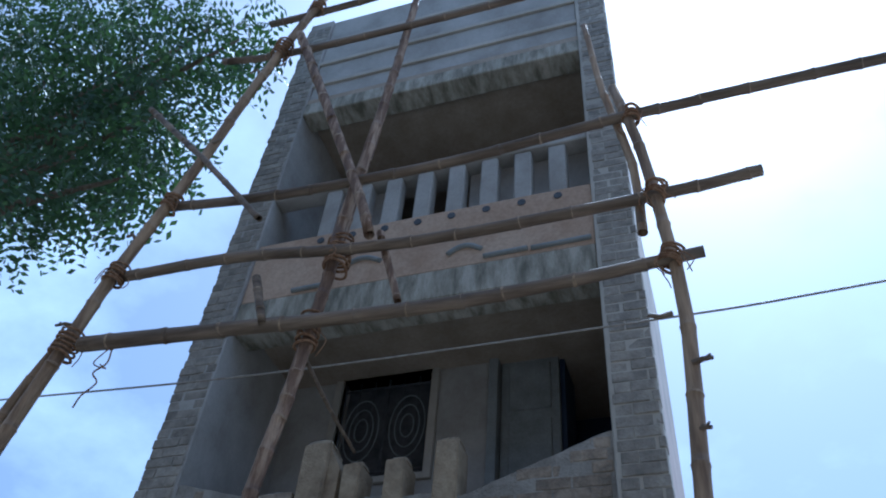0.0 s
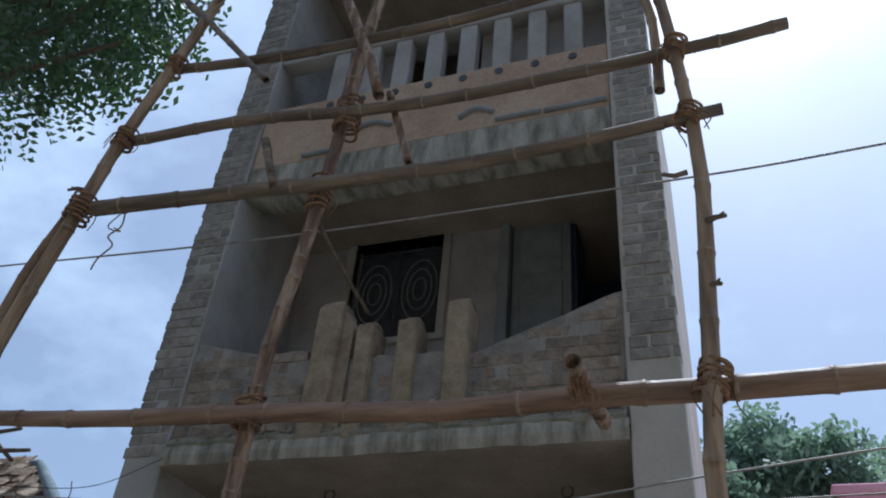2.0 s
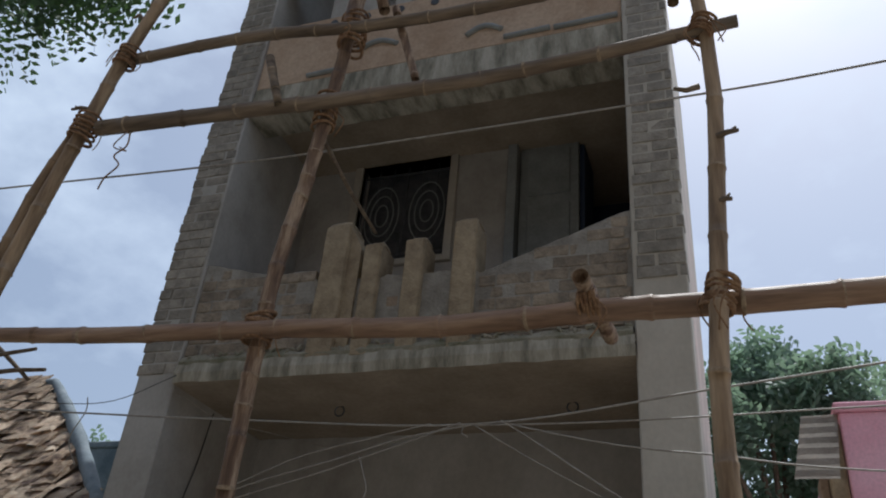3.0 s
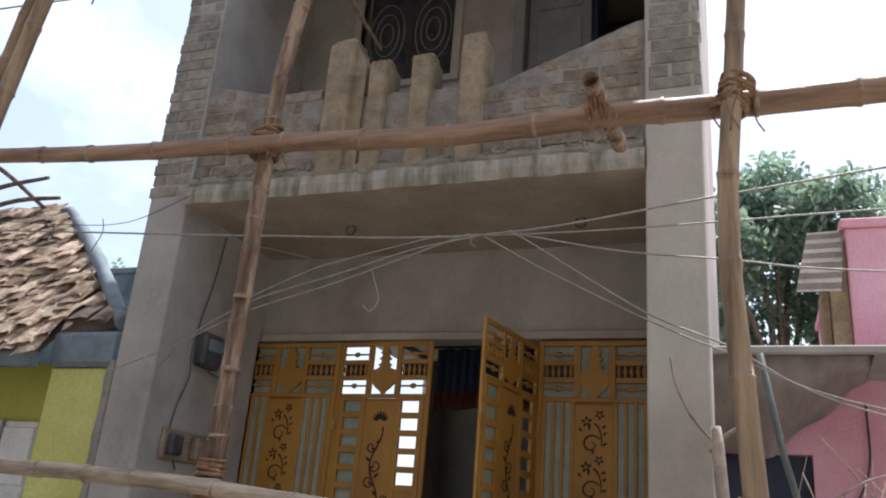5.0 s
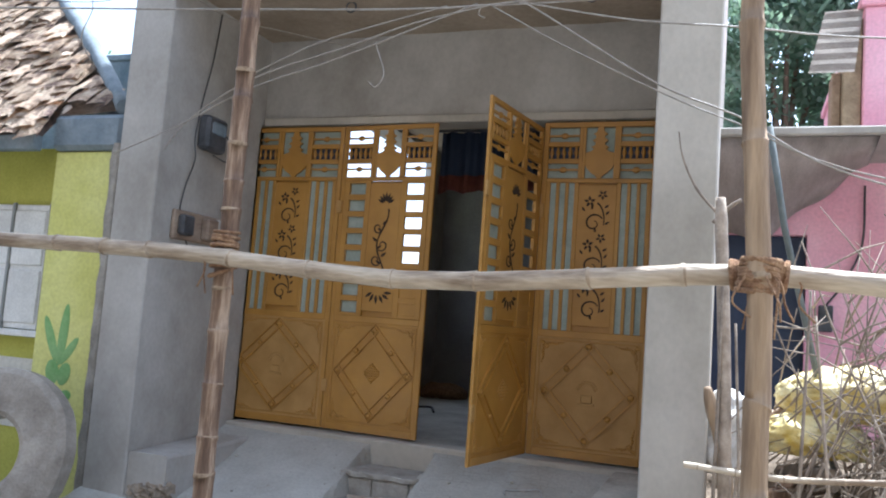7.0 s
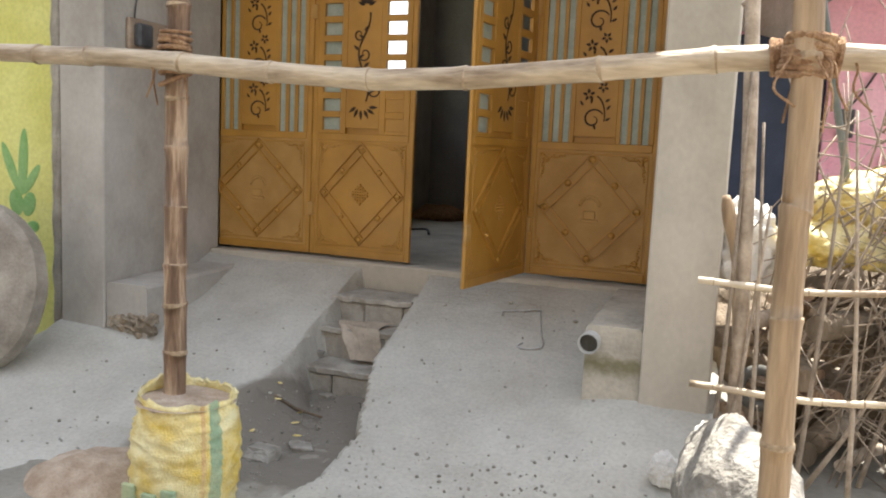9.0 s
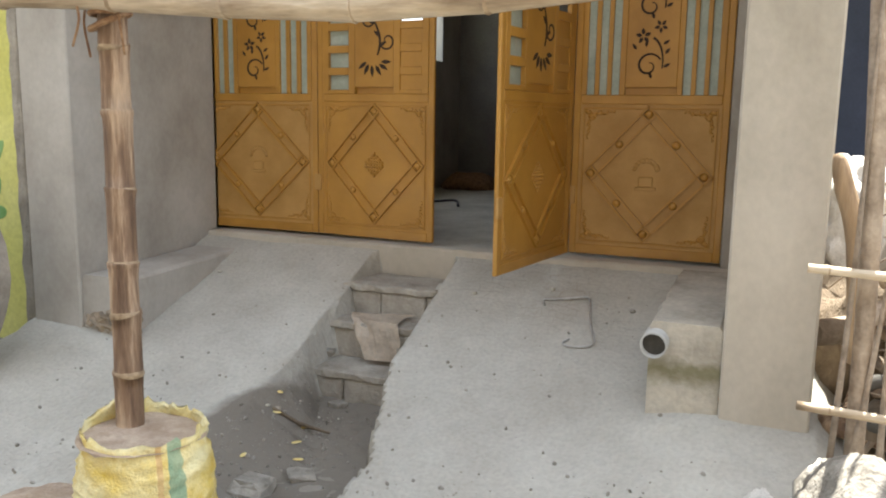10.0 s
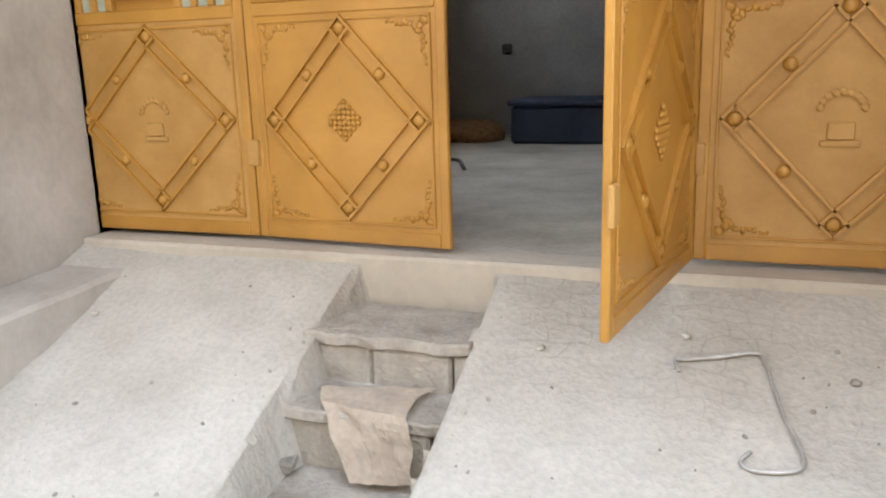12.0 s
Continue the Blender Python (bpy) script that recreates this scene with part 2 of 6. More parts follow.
rl.new(r_co.outputs["Object"], r_add.inputs[2])
rl.new(r_add.outputs["Vector"], r_brick.inputs["Vector"])
rl.new(r_co.outputs["Object"], r_sep.inputs["Vector"])
rl.new(r_sep.outputs["Y"], r_y.inputs["Value"])
rl.new(r_sep.outputs["X"], r_x.inputs["Value"])
rl.new(r_co.outputs["Object"], r_no.inputs["Vector"])
rl.new(r_no.outputs["Fac"], r_nr.inputs["Value"])
r_m = [rn.new("ShaderNodeMath") for _ in range(4)]
for q in r_m:
    q.operation = "MULTIPLY"
rl.new(r_brick.outputs["Fac"], r_m[0].inputs[0])
rl.new(r_y.outputs["Result"], r_m[0].inputs[1])
rl.new(r_m[0].outputs["Value"], r_m[1].inputs[0])
rl.new(r_x.outputs["Result"], r_m[1].inputs[1])
rl.new(r_m[1].outputs["Value"], r_m[2].inputs[0])
rl.new(r_nr.outputs["Result"], r_m[2].inputs[1])
r_m[3].inputs[1].default_value = 0.3
rl.new(r_m[2].outputs["Value"], r_m[3].inputs[0])
r_mix = rn.new("ShaderNodeMixRGB")
r_mix.inputs["Color2"].default_value = (0.17, 0.155, 0.13, 1)
r_in = rn["Principled BSDF"].inputs["Base Color"]
rl.new(r_in.links[0].from_socket, r_mix.inputs["Color1"])
rl.new(r_m[3].outputs["Value"], r_mix.inputs["Fac"])
rl.new(r_mix.outputs["Color"], r_in)
STEP = mat("dusty_step_cement", (0.25, 0.225, 0.19), (0.43, 0.40, 0.35), 6.0, 0.95, 0.7, 60, c=(0.35, 0.325, 0.285))
LEDGE = mat("stained_ledge_cement", (0.33, 0.30, 0.25), (0.54, 0.50, 0.42), 5.0, 0.95, 0.5, 50, c=(0.45, 0.415, 0.35))
CEMENT_SACK = mat("caked_cement", (0.15, 0.135, 0.115), (0.36, 0.335, 0.295), 8.0, 1.0, 1.0, 60, c=(0.25, 0.23, 0.20))
OLDWOOD = mat("weathered_board", (0.20, 0.14, 0.10), (0.40, 0.31, 0.23), 7.0, 0.8, 0.3, 70, stretch=(1, 0.3, 1))
BUNDLE = mat("dark_rubber_and_pipe_shade", (0.03, 0.03, 0.028), (0.09, 0.085, 0.075), 6.0, 0.95, 0.4, 60)


def overlay(m, colour, fac):
    """A second colour over the base colour, where the socket fac says so."""
    n, l = m.node_tree.nodes, m.node_tree.links
    mix = n.new("ShaderNodeMixRGB")
    mix.inputs["Color2"].default_value = (*colour, 1)
    base = n["Principled BSDF"].inputs["Base Color"]
    l.new(base.links[0].from_socket, mix.inputs["Color1"])
    l.new(fac, mix.inputs["Fac"])
    l.new(mix.outputs["Color"], base)


def ragged(m, source, lo, hi, scale, spread, top=1.0):
    """Fades source from lo to hi with a noisy border."""
    n, l = m.node_tree.nodes, m.node_tree.links
    co = n.new("ShaderNodeTexCoord")
    no = n.new("ShaderNodeTexNoise")
    no.inputs["Scale"].default_value, no.inputs["Detail"].default_value = scale, 6.0
    l.new(co.outputs["Object"], no.inputs["Vector"])
    ma = n.new("ShaderNodeMath")
    ma.operation = "MULTIPLY_ADD"
    ma.inputs[1].default_value = spread
    l.new(no.outputs["Fac"], ma.inputs[0])
    l.new(source, ma.inputs[2])
    mr = n.new("ShaderNodeMapRange")
    mr.inputs["From Min"].default_value, mr.inputs["From Max"].default_value = lo + spread / 2, hi + spread / 2
    mr.inputs["To Max"].default_value = top
    l.new(ma.outputs["Value"], mr.inputs["Value"])
    return mr.outputs["Result"]


soil_at = rn.new("ShaderNodeAttribute")
soil_at.attribute_name = "soil"
overlay(RAMPMAT, (0.165, 0.145, 0.12), ragged(RAMPMAT, soil_at.outputs["Fac"], 0.25, 0.8, 14.0, 0.7, 0.92))
ln, ll = LEDGE.node_tree.nodes, LEDGE.node_tree.links
l_co = ln.new("ShaderNodeTexCoord")
l_sep = ln.new("ShaderNodeSeparateXYZ")
ll.new(l_co.outputs["Object"], l_sep.inputs["Vector"])
l_mul = ln.new("ShaderNodeMath")
l_mul.operation = "MULTIPLY"
ll.new(ragged(LEDGE, l_sep.outputs["Z"], 0.40, 0.46, 22.0, 0.10), l_mul.inputs[0])
ll.new(ragged(LEDGE, l_sep.outputs["Z"], 0.515, 0.475, 22.0, 0.08, 0.75), l_mul.inputs[1])
overlay(LEDGE, (0.15, 0.14, 0.06), l_mul.outputs["Value"])
CURTAIN = mat("faded_red_cloth", (0.10, 0.03, 0.025), (0.20, 0.07, 0.05), 8.0, 0.95, 0.4, 90)
TARP = mat("grey_brown_tarpaulin", (0.46, 0.39, 0.35), (0.64, 0.56, 0.52), 3.0, 0.8, 0.3, 50, stretch=(3, 1, 1))
TEAL = mat("teal_paint", (0.03, 0.18, 0.16), (0.06, 0.26, 0.22), 9.0, 0.85, 0.1, 60)


def translucent(m, colour, share):
    """Light also comes through the thin leaf."""
    n, l = m.node_tree.nodes, m.node_tree.links
    tr = n.new("ShaderNodeBsdfTranslucent")
    tr.inputs["Color"].default_value = (*colour, 1)
    mix = n.new("ShaderNodeMixShader")
    mix.inputs["Fac"].default_value = share
    l.new(n["Principled BSDF"].outputs["BSDF"], mix.inputs[1])
    l.new(tr.outputs["BSDF"], mix.inputs[2])
    l.new(mix.outputs["Shader"], n["Material Output"].inputs["Surface"])


translucent(LEAF, (0.08, 0.15, 0.04), 0.3)
# The strong pale glow-through also serves the far trees' haze.
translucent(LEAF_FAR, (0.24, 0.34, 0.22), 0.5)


# ---- mesh helpers ----
def obj(name, bm, material, parent=None, label="", smooth=False):
    me = bpy.data.meshes.new(name)
    bmesh.ops.recalc_face_normals(bm, faces=bm.faces)
    if smooth:
        for f in bm.faces:
            f.smooth = True
    bm.to_mesh(me)
    bm.free()
    for m in material if isinstance(material, (list, tuple)) else [material]:
        me.materials.append(m)
    ob = new(name, me)
    if parent:
        ob.parent = parent
    return tagged(ob, label)


part = obj


def thing(name, label, category, group="", kind="", at=None):
    ob = new(name)
    if at is not None:
        ob.matrix_world = at if isinstance(at, Matrix) else Matrix.Translation(at)
    return tagged(ob, label, category, group, kind)


def box(bm, x0, x1, y0, y1, z0, z1, bev=0.0, mi=0):
    g = bmesh.ops.create_cube(bm, size=1.0, matrix=Matrix.LocRotScale(((x0 + x1) / 2, (y0 + y1) / 2, (z0 + z1) / 2), None, (x1 - x0, y1 - y0, z1 - z0)))
    fs = {f for v in g["verts"] for f in v.link_faces}
    for f in fs:
        f.material_index = mi
    if bev:
        bmesh.ops.bevel(bm, geom=list({e for v in g["verts"] for e in v.link_edges}), offset=bev, segments=1, affect="EDGES")
    return bm


def B(x0, x1, y0, y1, z0, z1, bev=0.0):
    return box(bmesh.new(), x0, x1, y0, y1, z0, z1, bev)


def tube(bm, pts, radii, seg=10, cap=True, mi=0, closed=False):
    """A swept round tube along pts with a radius at each."""
    pts = [Vector(p) for p in pts]
    n = len(pts)
    if not hasattr(radii, "__len__"):
        radii = [radii] * n
    rings = []
    side = None
    for i, p in enumerate(pts):
        d = (pts[(i + 1) % n] - pts[i - 1]) if closed else (pts[min(i + 1, n - 1)] - pts[max(i - 1, 0)])
        d.normalize()
        if side is None:
            side = d.orthogonal().normalized()
        side = (side - d * side.dot(d)).normalized()
        up = d.cross(side)
        rings.append([bm.verts.new(p + radii[i] * (math.cos(a) * side + math.sin(a) * up)) for a in [2 * math.pi * k / seg for k in range(seg)]])
    for i in range(n if closed else n - 1):
        r, q = rings[i], rings[(i + 1) % n]
        for k in range(seg):
            f = bm.faces.new((r[k], r[(k + 1) % seg], q[(k + 1) % seg], q[k]))
            f.smooth, f.material_index = True, mi
    if cap and not closed:
        bm.faces.new(rings[0][::-1])
        bm.faces.new(rings[-1])
    return bm


def poly_at(pts, s):
    """The point at arc length s on a polyline."""
    for a, b in zip(pts, pts[1:]):
        d = (b - a).length
        if s <= d or b is pts[-1]:
            return a.lerp(b, s / d)
        s -= d


def smooth_line(pts, per=8):
    pts = [Vector(p) for p in pts]
    out = []
    ext = [pts[0] * 2 - pts[1]] + pts + [pts[-1] * 2 - pts[-2]]
    for i in range(1, len(ext) - 2):
        p0, p1, p2, p3 = ext[i - 1:i + 3]
        for k in range(per):
            t = k / per
            out.append(0.5 * ((2 * p1) + (p2 - p0) * t + (2 * p0 - 5 * p1 + 4 * p2 - p3) * t * t + (3 * p1 - p0 - 3 * p2 + p3) * t ** 3))
    return out + [pts[-1]]


def bamboo(pts, r0, r1, material, label, group="scaffold poles", rng=None, gap=0.28):
    """A bamboo pole: swollen joints with a ridge, slightly crooked between them, hollow cut ends."""
    rng = rng or random.Random(len(pts) + int(1000 * r0))
    line = smooth_line(pts, 6)
    total = sum((b - a).length for a, b in zip(line, line[1:]))
    nodes, s = [], rng.uniform(0.05, gap)
    while s < total - 0.03:
        nodes.append(s)
        s += gap * rng.uniform(0.65, 1.3)
    stations = [(0.0, 0.97)]
    for s in nodes:
        stations += [(s - 0.05, 0.975), (s - 0.014, 1.03), (s - 0.005, 1.09), (s + 0.002, 1.11), (s + 0.007, 1.0), (s + 0.05, 0.975)]
    stations += [(total, 0.97)]
    stations = sorted(q for q in stations if 0 <= q[0] <= total)
    p, r = [], []
    jog = Vector((0, 0, 0))
    for s, k in stations:
        if k > 1.1:
            jog = Vector((rng.uniform(-1, 1), rng.uniform(-1, 1), rng.uniform(-1, 1))) * r0 * 0.07
        p.append(poly_at(line, s) + jog)
        r.append((r0 + (r1 - r0) * s / total) * k)
    bm = bmesh.new()
    tube(bm, p, r, 12)
    bm.faces.ensure_lookup_table()
    for i, (s, k) in enumerate(stations[:-1]):
        if k >= 1.1:
            for f in bm.faces[12 * i:12 * i + 12]:
                f.material_index = 1
    for f in list(bm.faces):
        if len(f.verts) > 4:
            g = bmesh.ops.inset_region(bm, faces=[f], thickness=r1 * 0.25)
            bmesh.ops.translate(bm, verts=f.verts, vec=-f.normal * 0.06)
    ob = obj("bamboo_pole", bm, [material, NODE])
    return tagged(ob, label, "bamboo pole", group)


def lashing(c, axis, r, turns, label, rng, width=0.1, tails=2, material=None):
    """Rope wound round a crossing, with crossed turns and loose ends."""
    t = thing("rope_lashing", label, "rope", "scaffold lashings", at=c)
    ax = Vector(axis).normalized()
    s = ax.orthogonal().normalized()
    u = ax.cross(s)
    for j in range(turns):
        bm = bmesh.new()
        tl = rng.uniform(-0.5, 0.5) if j % 3 == 0 else rng.uniform(-0.12, 0.12)
        off = (j / max(1, turns - 1) - 0.5) * width
        pts = []
        for k in range(18):
            a = 2 * math.pi * k / 18
            rr = r * (1 + 0.05 * math.sin(3 * a + j))
            pts.append(ax * (off + tl * r * math.cos(a + j)) + (s * math.cos(a) + u * math.sin(a)) * rr)
        tube(bm, pts, rng.uniform(0.007, 0.011), 6, closed=True)
        part("rope_turn", bm, material or ROPE, t)
    for j in range(tails):
        bm = bmesh.new()
        d = Vector((rng.uniform(-1, 1), rng.uniform(-1, 0.2), 0)).normalized()
        p0 = d * r
        pts = [p0, p0 + d * 0.03 + Vector((0, 0, -0.03)), p0 + d * 0.04 + Vector((rng.uniform(-0.03, 0.03), 0, -0.09)), p0 + d * 0.03 + Vector((rng.uniform(-0.05, 0.05), 0, -rng.uniform(0.12, 0.2)))]
        tube(bm, smooth_line(pts, 4), 0.0035, 5)
        part("loose_end", bm, material or ROPE, t)
    return t


def wire(name, pts, r, material, label, category="cable", group=""):
    bm = bmesh.new()
    tube(bm, smooth_line(pts, 6), r, 6)
    return tagged(obj(name, bm, material), label, category, group)


def grid_sheet(xs, ys, fn):
    me_v = [(x, y, fn(x, y)) for y in ys for x in xs]
    nx = len(xs)
    me_f = [(j * nx + i, j * nx + i + 1, (j + 1) * nx + i + 1, (j + 1) * nx + i) for j in range(len(ys) - 1) for i in range(nx - 1)]
    me = bpy.data.meshes.new("sheet")
    me.from_pydata(me_v, [], me_f)
    return me


def nz(x, y, z=0.0, s=1.0):
    return noise.noise(Vector((x * s, y * s, z)))


def clamp(v, a=0.0, b=1.0):
    return max(a, min(b, v))


def lerp_table(tab, v):
    if v <= tab[0][0]:
        return tab[0][1]
    for (a, p), (b, q) in zip(tab, tab[1:]):
        if v <= b:
            return p + (q - p) * (v - a) / (b - a)
    return tab[-1][1]


# ---- plan: the house front lies along x at y = 4.08, the street before it ----
XL, XLI, XRI, XR = -3.33, -3.02, -0.03, 0.27
YF, YG = 4.08, 5.18
SILL, SOFFIT, SLAB = 0.66, 3.50, 3.63
RAMP = [(2.6, -0.02), (3.0, 0.0), (3.4, 0.045), (3.96, 0.184), (4.5, 0.395), (5.08, 0.648), (5.3, 0.655)]


def street(x, y):
    z = 0.02 * nz(x, y, 0, 0.8) + 0.012 * nz(x, y, 3, 4.0)
    near = clamp((y - 2.6) / 1.4)
    side = clamp((x - 0.2) / 0.5) + clamp((-3.2 - x) / 0.3)
    return z * clamp(1.5 - abs(y) / 60) + 0.16 * near * side * clamp((40 - abs(x)) / 20) * clamp((30 - y) / 10)


def channel(y):
    """Left and right edge of the broken channel with the steps."""
    left = -1.885 + 0.025 * nz(0, y, 5, 5.0) + 0.005 * nz(0, y, 5, 23.0) + (0.1 * clamp((3.9 - y) / 0.6))
    right = -1.415 + 0.022 * nz(0, y, 9, 8.0) + 0.014 * nz(0, y, 2, 25.0) + 0.2 * clamp((4.25 - y) / 0.6) - 0.1 * clamp((3.4 - y) / 0.6)
    return left, right


def ramp_height(x, y):
    z = lerp_table(RAMP, y)
    base = 0.085 * clamp(1 - abs(y - 4.05) / 0.7) * (clamp((x + 0.55) / 0.5) + clamp((-2.55 - x) / 0.5))
    z += base + 0.012 * nz(x, y, 1, 2.2) + 0.005 * nz(x, y, 2, 9.0) + 0.003 * nz(x, y, 7, 26.0)
    left, right = channel(y)
    if y < 5.07 and left < x < right:
        floor = lerp_table([(3.0, -0.03), (3.5, 0.0), (4.3, 0.03), (5.1, 0.3)], y) + 0.014 * nz(x, y, 4, 14.0) + 0.008 * nz(x, y, 8, 40.0)
        edge = clamp((x - left) / (0.06 + 0.26 * clamp((4.33 - y) / 0.5)))
        fade = clamp((y - 3.05) / 0.5)
        z += (min(floor, z - 0.01) - z) * edge * fade
    away = clamp(clamp((x - 0.29) / 0.35) + clamp((-3.35 - x) / 0.3) + clamp((2.5 - y) / 1.0))
    return z + (street(x, y) - 0.035 - z) * away


# ---- ground ----
def spread(lo, hi, step, far):
    v = list(np.arange(lo, hi + 1e-6, step))
    s, a, b = step, lo, hi
    while b < far:
        s *= 1.5
        a, b = a - s, b + s
        v = [a] + v + [b]
    return [float(q) for q in v]


ground = new("ground", grid_sheet(spread(-6, 3, 0.12, 600), spread(-2, 6, 0.12, 600), street))
ground.data.materials.append(DIRT)
tagged(ground, "dusty grey-brown earth street with grit and small stones", "street", kind="structure")
ramp = new("ramp", grid_sheet([float(v) for v in np.arange(-3.8, 0.9, 0.017)], [float(v) for v in np.arange(1.4, 5.2, 0.017)], ramp_height))
ramp.data.materials.append(RAMPMAT)
soil = ramp.data.attributes.new("soil", "FLOAT", "POINT")
for v, d in zip(ramp.data.vertices, soil.data):
    x, y = v.co.x, v.co.y
    le, ri = channel(y)
    le -= 0.42 * clamp((4.15 - y) / 0.8)
    d.value = clamp((x - le) / 0.12) * clamp((ri + 0.004 - x) / 0.02) * max(0.4 * clamp((5.04 - y) / 0.04), clamp((4.45 - y) / 0.1)) * clamp((y - 2.95) / 0.35)
for f in ramp.data.polygons:
    f.use_smooth = f.normal.z > 0.75
tagged(ramp, "dusty cement ramp sloping up to the gate sill", "ramp", kind="structure")

# ---- house: piers, slabs, walls ----
def structure(name, bm, material, label, category="wall"):
    return tagged(obj(name, bm, material), label, category, kind="structure")


TOP = 10.85
bm = B(XL, XLI, YF, 6.6, -0.1, TOP, 0.008)
for a in ((6.6, 8.72, -0.1, 1.9), (6.6, 8.72, 3.44, TOP), (8.72, 10.6, -0.1, TOP)):
    box(bm, XL, XLI, *a)
for v in bm.verts:
    if abs(v.co.y - 8.72) < 1e-4 and abs(v.co.x - XL) < 1e-4:
        v.co.y = 9.25
wall_left = structure("wall_left", bm, CEMENT, "grey cement-plastered side wall and pier of the tall narrow house")
wall_right = structure("wall_right", box(B(XRI, XR, YF, 4.34, -0.1, TOP, 0.008), XRI, 0.10, 4.34, 10.6, -0.1, TOP), CEMENT_PALE, "pale cement-plastered side wall and pier of the tall narrow house")
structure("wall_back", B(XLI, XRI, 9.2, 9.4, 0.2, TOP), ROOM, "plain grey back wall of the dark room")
structure("floor_room", B(XLI, XRI, 5.22, 9.2, 0.3, SILL, 0.0), CONCRETE, "bare dusty cement floor of the dark room", "floor")
structure("door_sill", B(XLI, XRI, 5.06, 5.22, 0.3, SILL + 0.012, 0.01), CEMENT_PALE, "worn cement sill under the folding gate", "sill")

bm = bmesh.new()
cols = [[bm.verts.new((XL - 0.07 + 0.014 * i + (0.02 * nz(j, i, 3, 0.45) if i == 0 else 0.0), (YF + 0.012 if i < 5 else YF + 0.03) + 0.012 * nz(i, j, 7, 0.5), 0.06 * j)) for j in range(42)] for i in range(6)]
cols = [[bm.verts.new((q[0].co.x, YF + 0.12, q[0].co.z)) for q in zip(cols[0])]] + cols
for a, b in zip(cols, cols[1:]):
    for j in range(41):
        bm.faces.new((a[j], b[j], b[j + 1], a[j + 1]))
structure("wall_left_joint", bm, MORTAR, "ragged mortar strip between the pier and the yellow house", "mortar")

# first floor slab with a broken front edge
bm = bmesh.new()
rng = random.Random(4)
n = 40
prof = []
for i in range(n + 1):
    x = XLI + (XRI - XLI) * i / n
    y = YF - 0.02 + 0.018 * nz(x, 0, 1, 5)
    prof.append((x, y, SOFFIT + 0.012 * nz(x, 0, 2, 6) , SLAB + 0.02 * nz(x, 0, 3, 9)))
rows = [[bm.verts.new((x, 9.2, zt)) for x, y, zb, zt in prof], [bm.verts.new((x, y, zt)) for x, y, zb, zt in prof], [bm.verts.new((x, y - 0.012, (zt + zb) / 2)) for x, y, zb, zt in prof], [bm.verts.new((x, y, zb)) for x, y, zb, zt in prof], [bm.verts.new((x, 9.2, SOFFIT)) for x, y, zb, zt in prof]]
for a, b, mi in zip(rows, rows[1:], (0, 1, 1, 0)):
    for i in range(n):
        f = bm.faces.new((a[i], a[i + 1], b[i + 1], b[i]))
        f.material_index = mi
slab_1 = tagged(obj("ceiling_1", bm, [CEILING, FASCIA]), "bare brownish concrete slab with a stained broken edge", "slab", kind="structure")
hook = obj("fan_hook", tube(bmesh.new(), [(-2.05 + 0.035 * math.cos(a), 4.6, SOFFIT - 0.03 + 0.035 * math.sin(a)) for a in [k * math.pi / 6 for k in range(12)]], 0.006, 6, closed=True), IRON)
tagged(hook, "rusty iron ring hooked in the slab soffit", "hook", "ceiling hooks")
copy_thing(hook, Matrix.Translation((1.55, 0.1, 0)))

# wall over the gate, with the pale lintel frame
structure("wall_over_gate", B(XLI, XRI, YG + 0.02, YG + 0.22, 2.9, SOFFIT + 0.02), CEMENT, "grey plastered wall above the gate")
structure("wall_over_gate_trim", B(XLI + 0.02, XRI - 0.02, YG - 0.02, YG + 0.16, 2.845, 2.9, 0.006), CEMENT_PALE, "pale lintel strip above the gate", "lintel")
structure("wall_gate_jamb", B(XLI, -3.125, YG - 0.03, YG + 0.2, SILL, 2.85, 0.004), CEMENT, "plastered jamb beside the gate", "jamb")
structure("wall_gate_jamb_right", B(-0.112, XRI, YG - 0.03, YG + 0.2, SILL, 2.85, 0.004), CEMENT, "plastered jamb beside the gate", "jamb")

# ledges at both sides of the ramp
def ledge(x0, x1, z, label, sd, y0=YF + 0.02, y1=YF + 1.065, front=True):
    r = random.Random(sd)
    bm = bmesh.new()
    ys = [y0 + (y1 - y0) * k / 19 for k in range(20)]
    vt = []
    for y in ys:
        zz = z + 0.03 * clamp((y - 4.2) / 0.9)
        e = 0.012 * nz(y, sd, 0, 9)
        xa, xb = (x0, x1 + e) if x0 < -2 else (x0 + e, x1)
        vt.append([bm.verts.new(q) for q in ((xa, y, 0.1), (xa, y, zz - 0.015), (xa + 0.012, y, zz + 0.004 * r.random()), (xb - 0.012, y, zz + 0.004 * r.random()), (xb, y, zz - 0.015), (xb, y, 0.1))])
    for a, b in zip(vt, vt[1:]):
        for k in range(5):
            bm.faces.new((a[k], a[k + 1], b[k + 1], b[k]))
    if front:
        bm.faces.new(vt[0])
    bm.faces.new(vt[-1])
    return tagged(obj("ledge", bm, LEDGE if x0 > -2 else CEMENT), label, "ledge", "cement ledges")


